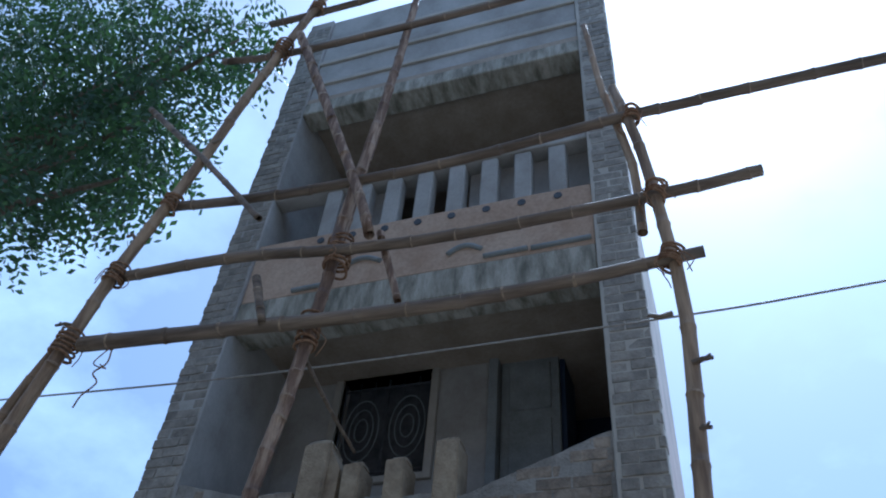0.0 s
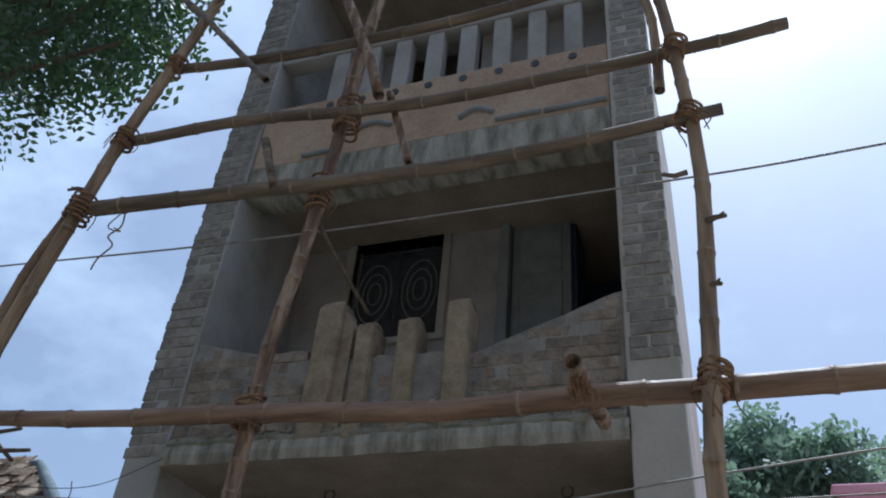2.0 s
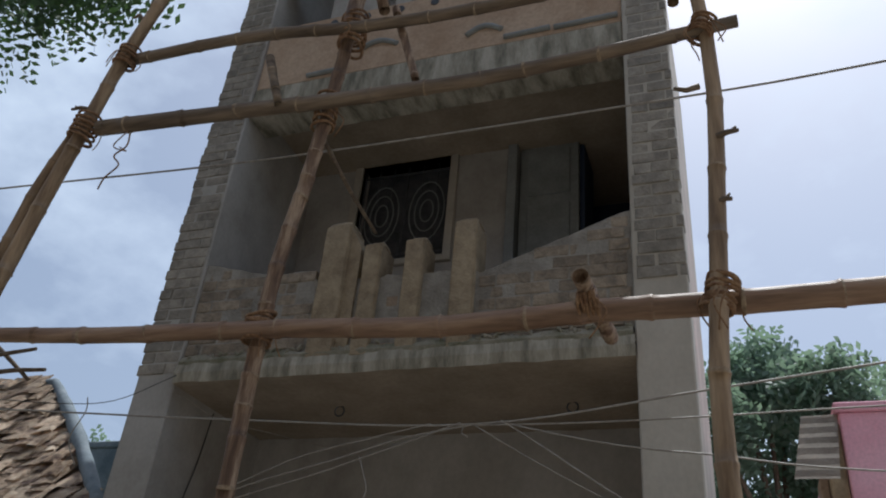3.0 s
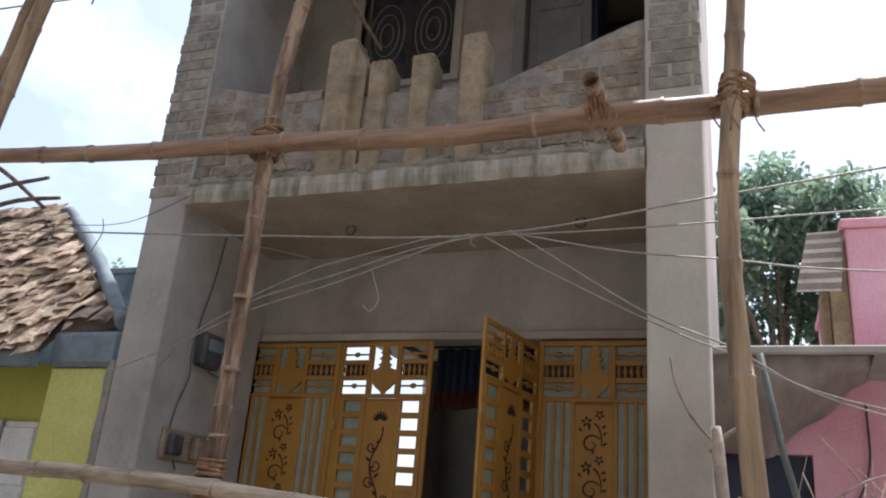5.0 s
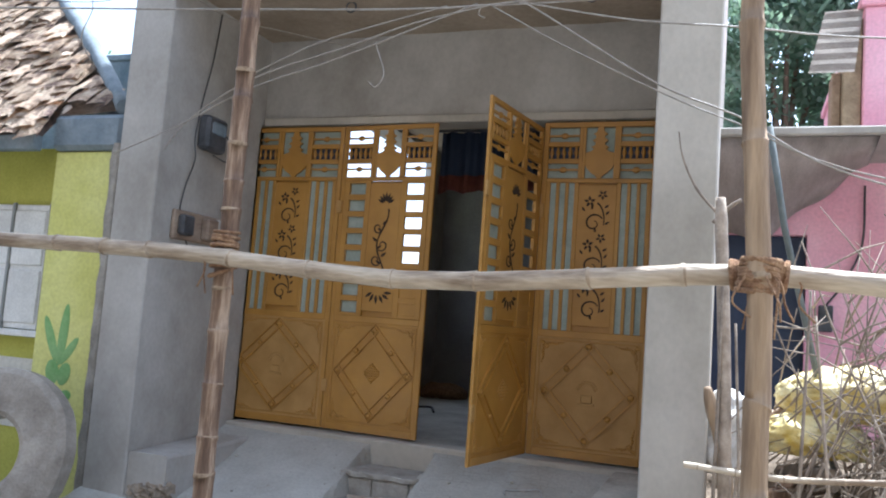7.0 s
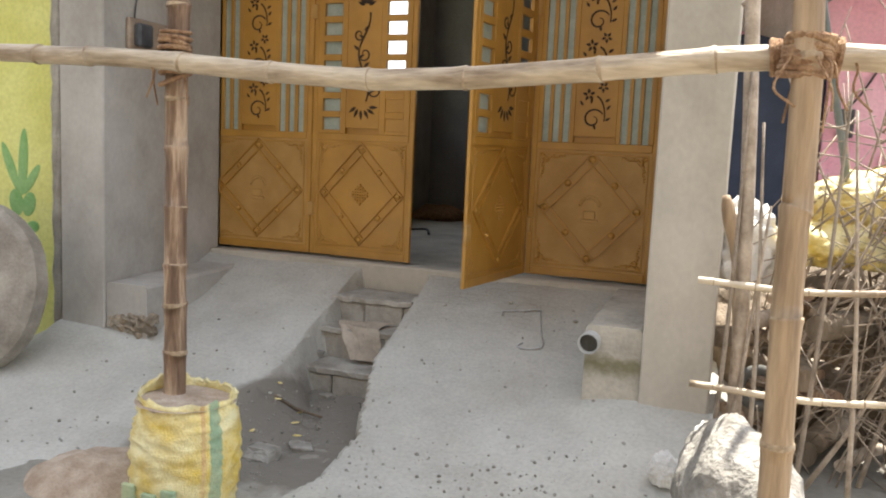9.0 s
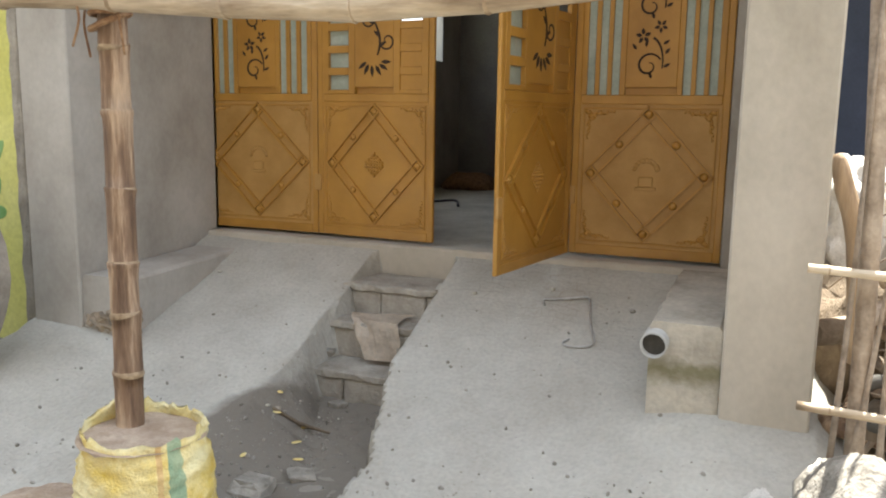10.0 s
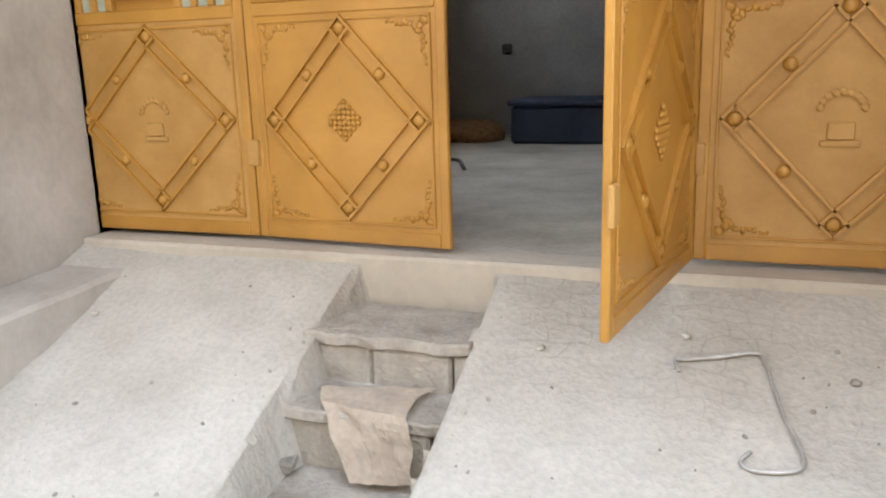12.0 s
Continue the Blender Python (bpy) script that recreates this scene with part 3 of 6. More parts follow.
ledge(XLI + 0.002, -2.74, 0.57, "grey cement ledge with a broken brick end beside the ramp", 3)
ledge(-0.285, XRI - 0.002, 0.638, "stained cement ledge with moss and a grey pipe set in it", 6)
br = random.Random(91)
for k in range(11):
    x, z = -2.955 + 0.021 * k + br.uniform(-0.01, 0.01), (0.30 if k % 2 else 0.37) + br.uniform(-0.02, 0.03)
    bm = B(-0.045, 0.045, -0.03, 0.05, -0.025, 0.025, 0.01)
    bmesh.ops.subdivide_edges(bm, edges=bm.edges[:], cuts=3, use_grid_fill=True)
    for v in bm.verts:
        v.co += Vector((nz(v.co.x, v.co.z, k, 30), nz(v.co.z, v.co.y, k + 3, 30), nz(v.co.y, v.co.x, k + 7, 30))) * 0.026
    ob = obj("broken_brick", bm, SMEAR)
    ob.matrix_world = pose(x, 4.118, z, br.uniform(-20, 20), br.uniform(-25, 25), br.uniform(-25, 25))
    tagged(ob, "broken reddish brick stump sticking out of the ledge", "brick", "broken bricks")
pipe = thing("drain_pipe", "open-ended grey plastic drain pipe set in the ledge", "pipe")
p = [(-0.262, 4.035, 0.565), (-0.255, 4.4, 0.575), (-0.25, 4.75, 0.59)]
bm = bmesh.new()
tube(bm, p, 0.048, 24, cap=False)
tube(bm, [(x, y, z) for x, y, z in p], 0.0425, 24, cap=False)
bm.verts.ensure_lookup_table()
for k in range(24):
    q = (k + 1) % 24
    bm.faces.new((bm.verts[k], bm.verts[q], bm.verts[72 + q], bm.verts[72 + k]))
part("pipe_wall", bm, PVC, pipe)
# Added dark plug: the shade inside the pipe is put into its colour.
part("pipe_shade_plug", tube(bmesh.new(), [(x, y + 0.03, z) for x, y, z in p], 0.0424, 24), BUNDLE, pipe, "dark plug standing in for the shaded inside of the pipe")

# brick steps in the channel
def step(x0, x1, y0, y1, zb, zt, sd):
    st = thing("step", "worn dusty cement step over brick, chipped along the nosing", "step", "steps in the ramp")
    r = random.Random(sd)
    bm = B(x0, x1, y0 - 0.004, y1, zt - 0.036, zt, 0.006)
    bmesh.ops.subdivide_edges(bm, edges=[e for e in bm.edges if e.calc_length() > 0.1], cuts=14, use_grid_fill=True)
    for v in bm.verts:
        chip = 0.028 * max(0.0, nz(v.co.x, sd, 2, 13) - 0.12) if v.co.y < y0 + 0.05 else 0.0
        v.co += Vector((0, 0.012 * nz(v.co.x, v.co.z, sd, 22) + chip, 0.007 * nz(v.co.x, v.co.y, sd + 4, 18) - 0.5 * chip))
    part("tread", bm, STEP, st)
    x = x0
    while x < x1 - 0.04:
        w = min(r.uniform(0.21, 0.26), x1 - x)
        part("brick", B(x, x + w - 0.006, y0 + r.uniform(0.0, 0.016), y1, zb, zt - 0.038, 0.008), STEP, st)
        x += w
    return st


step(-1.92, -1.40, 4.745, 5.05, 0.33, 0.515, 1)
step(-1.92, -1.39, 4.55, 4.80, 0.18, 0.365, 2)
step(-1.92, -1.40, 4.335, 4.60, 0.0, 0.185, 3)
bm = bmesh.new()
rows = []
for j in range(17):
    v = j / 16
    row = []
    for i in range(15):
        u = i / 14
        if v < 0.45:
            w = v / 0.45
            le, ri = Vector((-1.825, 4.66, 0.378)).lerp(Vector((-1.775, 4.565, 0.376)), w), Vector((-1.50, 4.74, 0.378)).lerp(Vector((-1.50, 4.53, 0.374)), w)
        else:
            w = (v - 0.45) / 0.55
            le, ri = Vector((-1.775, 4.565, 0.376)).lerp(Vector((-1.65, 4.47, 0.205)), w), Vector((-1.50, 4.53, 0.374)).lerp(Vector((-1.485, 4.50, 0.205)), w)
        tear = 0.10 * max(0.0, math.sin(math.pi * v / 0.5)) * (u ** 3) if v < 0.5 else 0.0
        p = le.lerp(ri, u - tear)
        p += Vector((0.012 * nz(u, v, 1, 5) + 0.006 * nz(u, v, 6, 16), 0.015 * nz(u, v, 3, 5), 0.006 + 0.010 * abs(nz(u, v, 2, 4))))
        row.append(bm.verts.new(p))
    rows.append(row)
for a, b in zip(rows, rows[1:]):
    for i in range(14):
        bm.faces.new((a[i], a[i + 1], b[i + 1], b[i]))
bmesh.ops.solidify(bm, geom=bm.faces[:], thickness=0.004)
card = obj("cardboard", bm, CARD)
tagged(card, "torn dusty brown cardboard sheet folded over the steps", "cardboard")

# ---- folding gate ----
GZ0, GZ1, GZM, GZT = 0.69, 2.83, 1.455, 2.43


def ribbon(bm, pts, widths, y):
    """A flat cut shape along a line in the plane of the leaf: widths at each point."""
    n = len(pts)
    rows = []
    for i, (x, z) in enumerate(pts):
        (xa, za), (xb, zb) = pts[max(0, i - 1)], pts[min(n - 1, i + 1)]
        d = math.hypot(xb - xa, zb - za) or 1.0
        nx, nz_ = -(zb - za) / d * widths[i] / 2, (xb - xa) / d * widths[i] / 2
        rows.append([bm.verts.new(q) for q in ((x + nx, y + 0.003, z + nz_), (x + nx, y, z + nz_), (x - nx, y, z - nz_), (x - nx, y + 0.003, z - nz_))])
    for a, b in zip(rows, rows[1:]):
        for k in range(3):
            bm.faces.new((a[k], a[k + 1], b[k + 1], b[k]))


def teardrop(bm, x, z, ang, ln, wd, y):
    """A pointed leaf starting at x, z and growing along ang."""
    pts = [(x + ln * u * math.cos(ang), z + ln * u * math.sin(ang)) for u in (0, 0.15, 0.35, 0.6, 0.8, 1)]
    ribbon(bm, pts, [wd * q for q in (0.15, 0.6, 1.0, 0.85, 0.5, 0.05)], y)


def flower(bm, x, z, s, y, turn=0.3):
    for k in range(5):
        teardrop(bm, x + 0.25 * s * math.cos(turn + 1.2566 * k), z + 0.25 * s * math.sin(turn + 1.2566 * k), turn + 1.2566 * k, s, 0.62 * s, y)


def curl(bm, x, z, r, a0, turns, flip, w, y):
    """A spiral that tightens towards its middle."""
    n = 26
    pts = [(x + flip * r * (1 - 0.78 * k / n) * math.cos(a0 + turns * 6.2832 * k / n), z + r * (1 - 0.78 * k / n) * math.sin(a0 + turns * 6.2832 * k / n)) for k in range(n + 1)]
    ribbon(bm, pts, [w * (0.45 + 0.55 * math.sin(math.pi * min(1.0, 0.15 + k / n))) for k in range(n + 1)], y)


def flower_spray(bm, cx, z0, z1, y):
    """Flowers, hooked stems and small leaves, three times up the panel."""
    h = (z1 - z0) / 3
    for k in range(3):
        b = z0 + k * h
        curl(bm, cx - 0.015, b + 0.24 * h, 0.062, 0.5, 1.15, 1, 0.011, y)
        stem = [(cx + 0.062 * math.cos(a) - 0.012, b + 0.30 * h + 0.42 * h * math.sin(a)) for a in [-0.25 + 0.16 * q for q in range(11)]]
        ribbon(bm, stem, [0.006 + 0.0006 * q for q in range(11)], y)
        flower(bm, cx - 0.045, b + 0.74 * h, 0.030, y, 0.4)
        flower(bm, cx + 0.035, b + 0.90 * h, 0.026, y, 0.9)
        for q, (dx, dz, a) in enumerate(((0.055, 0.22, 0.5), (0.06, 0.44, 0.9), (0.05, 0.60, 0.6), (-0.075, 0.52, 2.2), (-0.03, 0.56, 1.5), (0.0, 0.03, 1.9))):
            teardrop(bm, cx + dx, b + dz * h, a, 0.034, 0.015, y)


def climbing_vine(bm, cx, z0, z1, y):
    """One winding stem with curls at its sides and a crown of leaves at both ends."""
    h = z1 - z0
    stem = [(cx + 0.038 * math.sin(7.6 * u + 0.6), z0 + h * (0.16 + 0.66 * u)) for u in [k / 26 for k in range(27)]]
    ribbon(bm, stem, [0.008 + 0.005 * abs(math.sin(k * 0.4)) for k in range(27)], y)
    for u, sg, r in ((0.12, 1, 0.050), (0.33, -1, 0.044), (0.52, 1, 0.046), (0.74, -1, 0.040)):
        x = cx + 0.038 * math.sin(7.6 * u + 0.6)
        curl(bm, x + sg * r * 0.9, z0 + h * (0.17 + 0.66 * u), r, math.pi if sg > 0 else math.pi, 1.2, sg, 0.010, y)
        teardrop(bm, x, z0 + h * (0.20 + 0.66 * u), math.pi / 2 + sg * 0.9, 0.05, 0.02, y)
        teardrop(bm, x, z0 + h * (0.14 + 0.66 * u), math.pi / 2 - sg * 1.0, 0.045, 0.018, y)
    for q in range(7):
        a = math.pi / 2 + (q - 3) * 0.36
        teardrop(bm, cx + 0.02 * math.cos(a) + 0.01, z0 + 0.86 * h + 0.02 * math.sin(a), a, 0.065 - 0.004 * abs(q - 3), 0.019, y)
    for q in range(6):
        a = -math.pi / 2 + (q - 2.5) * 0.5
        teardrop(bm, cx + 0.05 * math.cos(a), z0 + 0.13 * h + 0.03 * math.sin(a), a + 0.3, 0.06, 0.022, y)


def gate_leaf(w, style, label, at, top=GZ1):
    """style 'slots': three upright slots each side; 'holes': a column of small windows each side."""
    g = thing("gate_leaf", label, "gate leaf", "folding gate leaves", at=at)
    t = 0.010
    h0, h1 = GZ0, top
    for nm, a in (("stile", (0, 0.035, -t, t, h0, h1)), ("stile", (w - 0.035, w, -t, t, h0, h1)), ("rail", (0.035, w - 0.035, -t, t, h0, h0 + 0.05)), ("rail", (0.035, w - 0.035, -t, t, h1 - 0.035, h1)), ("rail", (0.035, w - 0.035, -t, t, GZM - 0.02, GZM + 0.025)), ("rail", (0.035, w - 0.035, -t, t, GZT, GZT + 0.03))):
        part(nm, B(*a, 0.004), GATE, g)
    lower = part("lower_panel", B(0.03, w - 0.03, -0.005, 0.005, h0 + 0.04, GZM - 0.01), GATE_DUST if style == "slots" else GATE, g)
    # raised border, diamond bands with studs, corner sprays
    bz0, bz1 = h0 + 0.066, GZM - 0.035
    for a in ((0.05, w - 0.05, bz0, bz0 + 0.008), (0.05, w - 0.05, bz1 - 0.008, bz1), (0.05, 0.058, bz0, bz1), (w - 0.058, w - 0.05, bz0, bz1)):
        part("border_bead", B(a[0], a[1], -0.011, -0.003, a[2], a[3], 0.002), GATE, g)
    cx, cz, hw, hh = w / 2, 1.098, w / 2 - 0.097, 0.29
    cor = [Vector((cx, 0, cz + hh)), Vector((cx + hw, 0, cz)), Vector((cx, 0, cz - hh)), Vector((cx - hw, 0, cz))]
    for k in range(4):
        a, b = cor[k], cor[(k + 1) % 4]
        d = (b - a).normalized()
        nrm = Vector((-d.z, 0, d.x))
        for sgn in (-1, 1):
            bm = bmesh.new()
            p, q = a + nrm * 0.026 * sgn - d * 0.03, b + nrm * 0.026 * sgn + d * 0.03
            ang = math.atan2(d.z, d.x)
            c = (p + q) / 2
            bmesh.ops.create_cube(bm, size=1, matrix=Matrix.LocRotScale((c.x, -0.010, c.z), Euler((0, -ang, 0)), ((q - p).length, 0.018, 0.009)))
            part("diamond_strip", bm, GATE, lower)
        c = (a + b) / 2
        bm = bmesh.new()
        bmesh.ops.create_icosphere(bm, subdivisions=2, radius=0.02, matrix=Matrix.LocRotScale((c.x, -0.007, c.z), None, (1, 0.7, 1)))
        part("stud", bm, GATE, lower, smooth=True)
        bm = bmesh.new()
        bmesh.ops.create_icosphere(bm, subdivisions=2, radius=0.021, matrix=Matrix.LocRotScale((a.x, -0.008, a.z), None, (1, 0.7, 1)))
        part("stud", bm, GATE, lower, smooth=True)
    for sx in (0, 1):
        for sz in (0, 1):
            bm = bmesh.new()
            ox, oz = (0.07 if not sx else w - 0.07), (bz0 + 0.02 if not sz else bz1 - 0.02)
            fx, fz = (1 if not sx else -1), (1 if not sz else -1)
            for k in range(9):
                u = k / 8
                for ax in (0, 1):
                    xx, zz = (ox + fx * 0.13 * u, oz + fz * 0.028 * (1 - u) * abs(math.sin(7 * u))) if ax else (ox + fx * 0.028 * (1 - u) * abs(math.sin(7 * u)), oz + fz * 0.13 * u)
                    bmesh.ops.create_icosphere(bm, subdivisions=1, radius=0.0135 * (1.15 - 0.6 * u), matrix=Matrix.LocRotScale((xx, -0.005, zz), Euler((0, 1.7 * k + ax, 0)), (1.25, 0.36, 0.75)))
            part("corner_spray", bm, GATE, lower, smooth=True)
    if style == "holes":
        bm = bmesh.new()
        for k in range(8):
            for j in range(8):
                if (k + j) % 2 == 0:
                    bmesh.ops.create_icosphere(bm, subdivisions=1, radius=0.011, matrix=Matrix.LocRotScale((cx + (k - j) * 0.0085, -0.009, cz - 0.06 + (k + j) * 0.0085), None, (1, 0.7, 1)))
        part("flower_boss", bm, GATE, lower, smooth=True)
    if style == "slots":
        bm = bmesh.new()
        box(bm, cx - 0.05, cx + 0.05, -0.014, -0.006, cz - 0.075, cz - 0.06, 0.002)
        box(bm, cx - 0.035, cx + 0.035, -0.014, -0.006, cz - 0.058, cz - 0.01, 0.004)
        for k in range(9):
            a = math.pi * (k + 0.5) / 9
            bmesh.ops.create_icosphere(bm, subdivisions=1, radius=0.013, matrix=Matrix.LocRotScale((cx + 0.055 * math.cos(a), -0.009, cz + 0.02 + 0.05 * math.sin(a)), None, (1, 0.4, 1)))
        part("flower_pot_boss", bm, GATE_DUST, lower)
    # upper panel: solid centre with dark flower ribbons, pierced sides
    u0, u1 = GZM + 0.025, GZT
    px0, px1 = w * 0.335, w * 0.665
    up = part("centre_panel", B(px0, px1, -0.010, 0.010, u0 + 0.035, u1 - 0.015, 0.003), GATE, g)
    part("panel_backing", B(px0 - 0.005, px1 + 0.005, 0.011, 0.015, u0, u1), GATE, g)
    # Nothing is pierced here: dark ribbons carry the shade of the cut-outs.
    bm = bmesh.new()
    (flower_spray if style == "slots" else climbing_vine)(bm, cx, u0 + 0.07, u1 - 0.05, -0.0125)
    part("flower_cut_shade", bm, CUT, up, "flower and scroll ribbons coloured dark like shaded cut-outs")
    for sd in (0, 1):
        a, b = (0.035, px0) if sd == 0 else (px1, w - 0.035)
        if style == "slots":
            part("slot_backing", B(a + 0.02, b - 0.02, 0.004, 0.008, u0, u1), SHEET, g, "pale green sheet behind upright slots")
            wd = (b - a - 0.05) / 7.4
            x = a + 0.025
            part("slat", B(a, x, -0.012, 0.012, u0, u1, 0.002), GATE, g)
            for k in range(3):
                x += wd * 1.75
                x2 = x + wd if k < 2 else b
                part("slat", B(x, x2, -0.012, 0.012, u0, u1, 0.002), GATE, g)
                x = x2
        else:
            part("slat", B(a, a + 0.04, -0.012, 0.012, u0, u1, 0.002), GATE, g)
            part("slat", B(b - 0.04, b, -0.012, 0.012, u0, u1, 0.002), GATE, g)
            nh = 8
            pz = (u1 - u0) / nh
            for k in range(nh + 1):
                za = u0 + k * pz - 0.018 if k else u0
                zb = min(u1, u0 + k * pz + 0.022)
                part("bar", B(a + 0.04, b - 0.04, -0.012, 0.012, za, zb, 0.002), GATE, g)
            if sd == 0:
                part("hole_backing", B(a + 0.03, b - 0.03, 0.013, 0.016, u0, u1), SHEET, g, "pale sheet behind the small openings")
            else:
                part("hole_cover", B(a + 0.03, b - 0.03, -0.004, 0.004, u0, u0 + 3 * pz), GATE, g)
    # pierced top band: three bays, each with lattice bars
    v0, v1 = GZT + 0.03, h1 - 0.035
    for xa, xb in ((px0 - 0.012, px0 + 0.012), (px1 - 0.012, px1 + 0.012)):
        part("mullion", B(xa, xb, -0.014, 0.014, v0, v1, 0.002), GATE, g)
    for k in (1, 2):
        zc = v0 + (v1 - v0) * k / 3
        for a, b in ((0.035, px0 - 0.012), (px1 + 0.012, w - 0.035)):
            part("lattice_bar", B(a, b, -0.012, 0.012, zc - 0.016, zc + 0.016, 0.002), GATE, g)
    for a, b in ((0.035, px0 - 0.012), (px1 + 0.012, w - 0.035)):
        m = (a + b) / 2
        for k in (0, 2):
            zc = v0 + (v1 - v0) * (k + 0.5) / 3
            bm = bmesh.new()
            bmesh.ops.create_icosphere(bm, subdivisions=2, radius=0.02, matrix=Matrix.LocRotScale((m, 0, zc), None, (1.3, 0.5, 1)))
            box(bm, a, b, -0.008, 0.008, zc - 0.006, zc + 0.006)
            part("rosette", bm, GATE, g)
        zc = v0 + (v1 - v0) / 2
        for k in range(5):
            x = a + (b - a) * (k + 0.5) / 5
            part("spindle", tube(bmesh.new(), [(x, 0, zc - 0.05), (x, 0, zc - 0.02), (x, 0, zc), (x, 0, zc + 0.02), (x, 0, zc + 0.05)], [0.006, 0.009, 0.016, 0.009, 0.006], 8), GATE, g)
    shape = [(0.0, 0.12), (0.06, 0.3), (0.12, 0.62), (0.2, 0.9), (0.28, 1.0), (0.5, 1.0), (0.53, 0.62), (0.57, 0.42), (0.61, 0.62), (0.65, 0.36), (0.7, 0.34), (0.74, 0.58), (0.78, 0.34), (0.83, 0.3), (0.87, 0.5), (0.91, 0.26), (1.0, 0.2)]
    bm = bmesh.new()
    half = px1 - cx - 0.03
    loops = [[bm.verts.new((cx + sg * f * half, yy, v0 + (v1 - v0) * u)) for u, f in shape] for sg, yy in ((-1, -0.007), (1, -0.007), (1, 0.007), (-1, 0.007))]
    for a, b in zip(loops, loops[1:] + loops[:1]):
        for k in range(len(shape) - 1):
            bm.faces.new((a[k], b[k], b[k + 1], a[k + 1]))
    part("fretwork", bm, GATE, g)
    for sg in (-1, 1):
        part("fretwork_plate", B(*sorted((cx + sg * half, cx + sg * (half + 0.019))), -0.008, 0.008, v0, v1, 0.002), GATE, g)
    vm = (v1 - v0) / 3
    if style == "holes":
        for a, b in ((0.035, px0 - 0.012), (px1 + 0.012, w - 0.035)):
            part("band_backing", B(a, b, 0.016, 0.02, v0 + vm, v0 + 2 * vm), BLUEGATE, g, "dark blue sheet behind the spindles")
    if style == "slots":
        part("band_backing", B(0.03, w - 0.03, 0.018, 0.022, v0, v1), SHEET, g, "pale green sheet behind the pierced band")
        for a, b in ((0.035, px0 - 0.012), (px1 + 0.012, w - 0.035)):
            part("band_backing", B(a, b, 0.0135, 0.0165, v0 + vm, v0 + 2 * vm), BLUEGATE, g, "dark blue sheet behind the spindles")
    for z in (GZ0 + 0.25, 2.2):
        part("hinge", B(-0.02, 0.025, -0.022, -0.008, z, z + 0.09, 0.004), GATE_DUST, g)
    return g


first_leaf = gate_leaf(0.80, "slots", "closed ochre-yellow steel gate leaf with raised diamonds", pose(-3.12, YG, 0))
gate_leaf(0.735, "holes", "ochre-yellow steel gate leaf standing slightly ajar", pose(-2.315, YG, 0, 0, 0, -4))
gate_leaf(0.735, "slots", "closed dusty ochre-yellow steel gate leaf beside the pier", pose(-0.852, YG, 0))
gate_leaf(0.79, "holes", "ochre-yellow steel gate leaf folded open outwards", pose(-0.985, 4.385, 0, 0, 0, 80.9), 2.79)

# ---- dark room behind the gate ----
bm = B(-2.31, -1.55, 8.5, 9.1, SILL, SILL + 0.27, 0.02)
box(bm, -2.33, -1.53, 8.48, 9.12, SILL + 0.27, SILL + 0.31, 0.01)
tagged(obj("trunk", bm, BLUEGATE), "dark blue metal storage trunk against the back wall", "trunk")
bm = bmesh.new()
bmesh.ops.create_icosphere(bm, subdivisions=3, radius=0.3, matrix=Matrix.LocRotScale((-2.72, 8.75, SILL + 0.05), None, (1.0, 0.8, 0.4)))
for v in bm.verts:
    v.co += Vector((nz(v.co.x * 6, v.co.y * 6, 1), nz(v.co.y * 6, v.co.z * 6, 2), nz(v.co.z * 6, v.co.x * 6, 3))) * 0.06
    v.co.z = max(v.co.z, SILL)
tagged(obj("floor_sack", bm, ROPE, smooth=True), "dark brown cloth sack slumped on the room floor", "sack")
wire("cord", [(-2.9, 7.4, SILL + 0.01), (-2.6, 7.2, SILL + 0.01), (-2.4, 7.5, SILL + 0.01), (-2.2, 7.1, SILL + 0.01)], 0.012, IRON, "dark cord lying on the room floor")
ob = obj("switch_box", B(-2.56, -2.48, 9.17, 9.2, 1.3, 1.38, 0.01), IRON)
tagged(ob, "small dark switch box on the back wall", "switch")
bm = bmesh.new()
rows = [[bm.verts.new((-1.7 + 1.0 * k / 40, 5.5 + 0.025 * math.sin(k * 1.3), z + (0.03 * abs(math.sin(k * 0.39)) if z < 2.5 else 0))) for k in range(41)] for z in (2.54, 2.40)]
for k in range(40):
    bm.faces.new((rows[0][k], rows[0][k + 1], rows[1][k + 1], rows[1][k]))
bmesh.ops.solidify(bm, geom=bm.faces[:], thickness=0.004)
tagged(obj("door_valance", bm, CURTAIN), "faded dark red cloth valance hanging inside the gate", "curtain")
bm = bmesh.new()
rows = [[bm.verts.new((-1.7 + 1.0 * k / 40, 5.512 + 0.02 * math.sin(k * 1.3 + 0.4), z)) for k in range(41)] for z in (2.86, 2.54)]
for k in range(40):
    bm.faces.new((rows[0][k], rows[0][k + 1], rows[1][k + 1], rows[1][k]))
bmesh.ops.solidify(bm, geom=bm.faces[:], thickness=0.004)
tagged(obj("door_cloth", bm, BLUEGATE), "dark blue cloth hanging over the gate opening", "curtain")
structure("curtain_rail", tube(bmesh.new(), [(-1.75, 5.5, 2.87), (-0.65, 5.5, 2.87)], 0.012, 8), IRON, "thin iron rod inside the gate", "rod")

# ---- first floor behind the balcony ----
def storey_wall(name, y, z0, z1, holes, material, label):
    """A wall along x with rectangular openings (x0, x1, z0, z1) sorted by x."""
    bm = bmesh.new()
    x = XLI
    for a, b, c, d in holes:
        if a > x:
            box(bm, x, a, y, y + 0.2, z0, z1)
        if c > z0:
            box(bm, a, b, y, y + 0.2, z0, c)
        if d < z1:
            box(bm, a, b, y, y + 0.2, d, z1)
        x = b
    if x < XRI:
        box(bm, x, XRI, y, y + 0.2, z0, z1)
    return structure(name, bm, material, label)


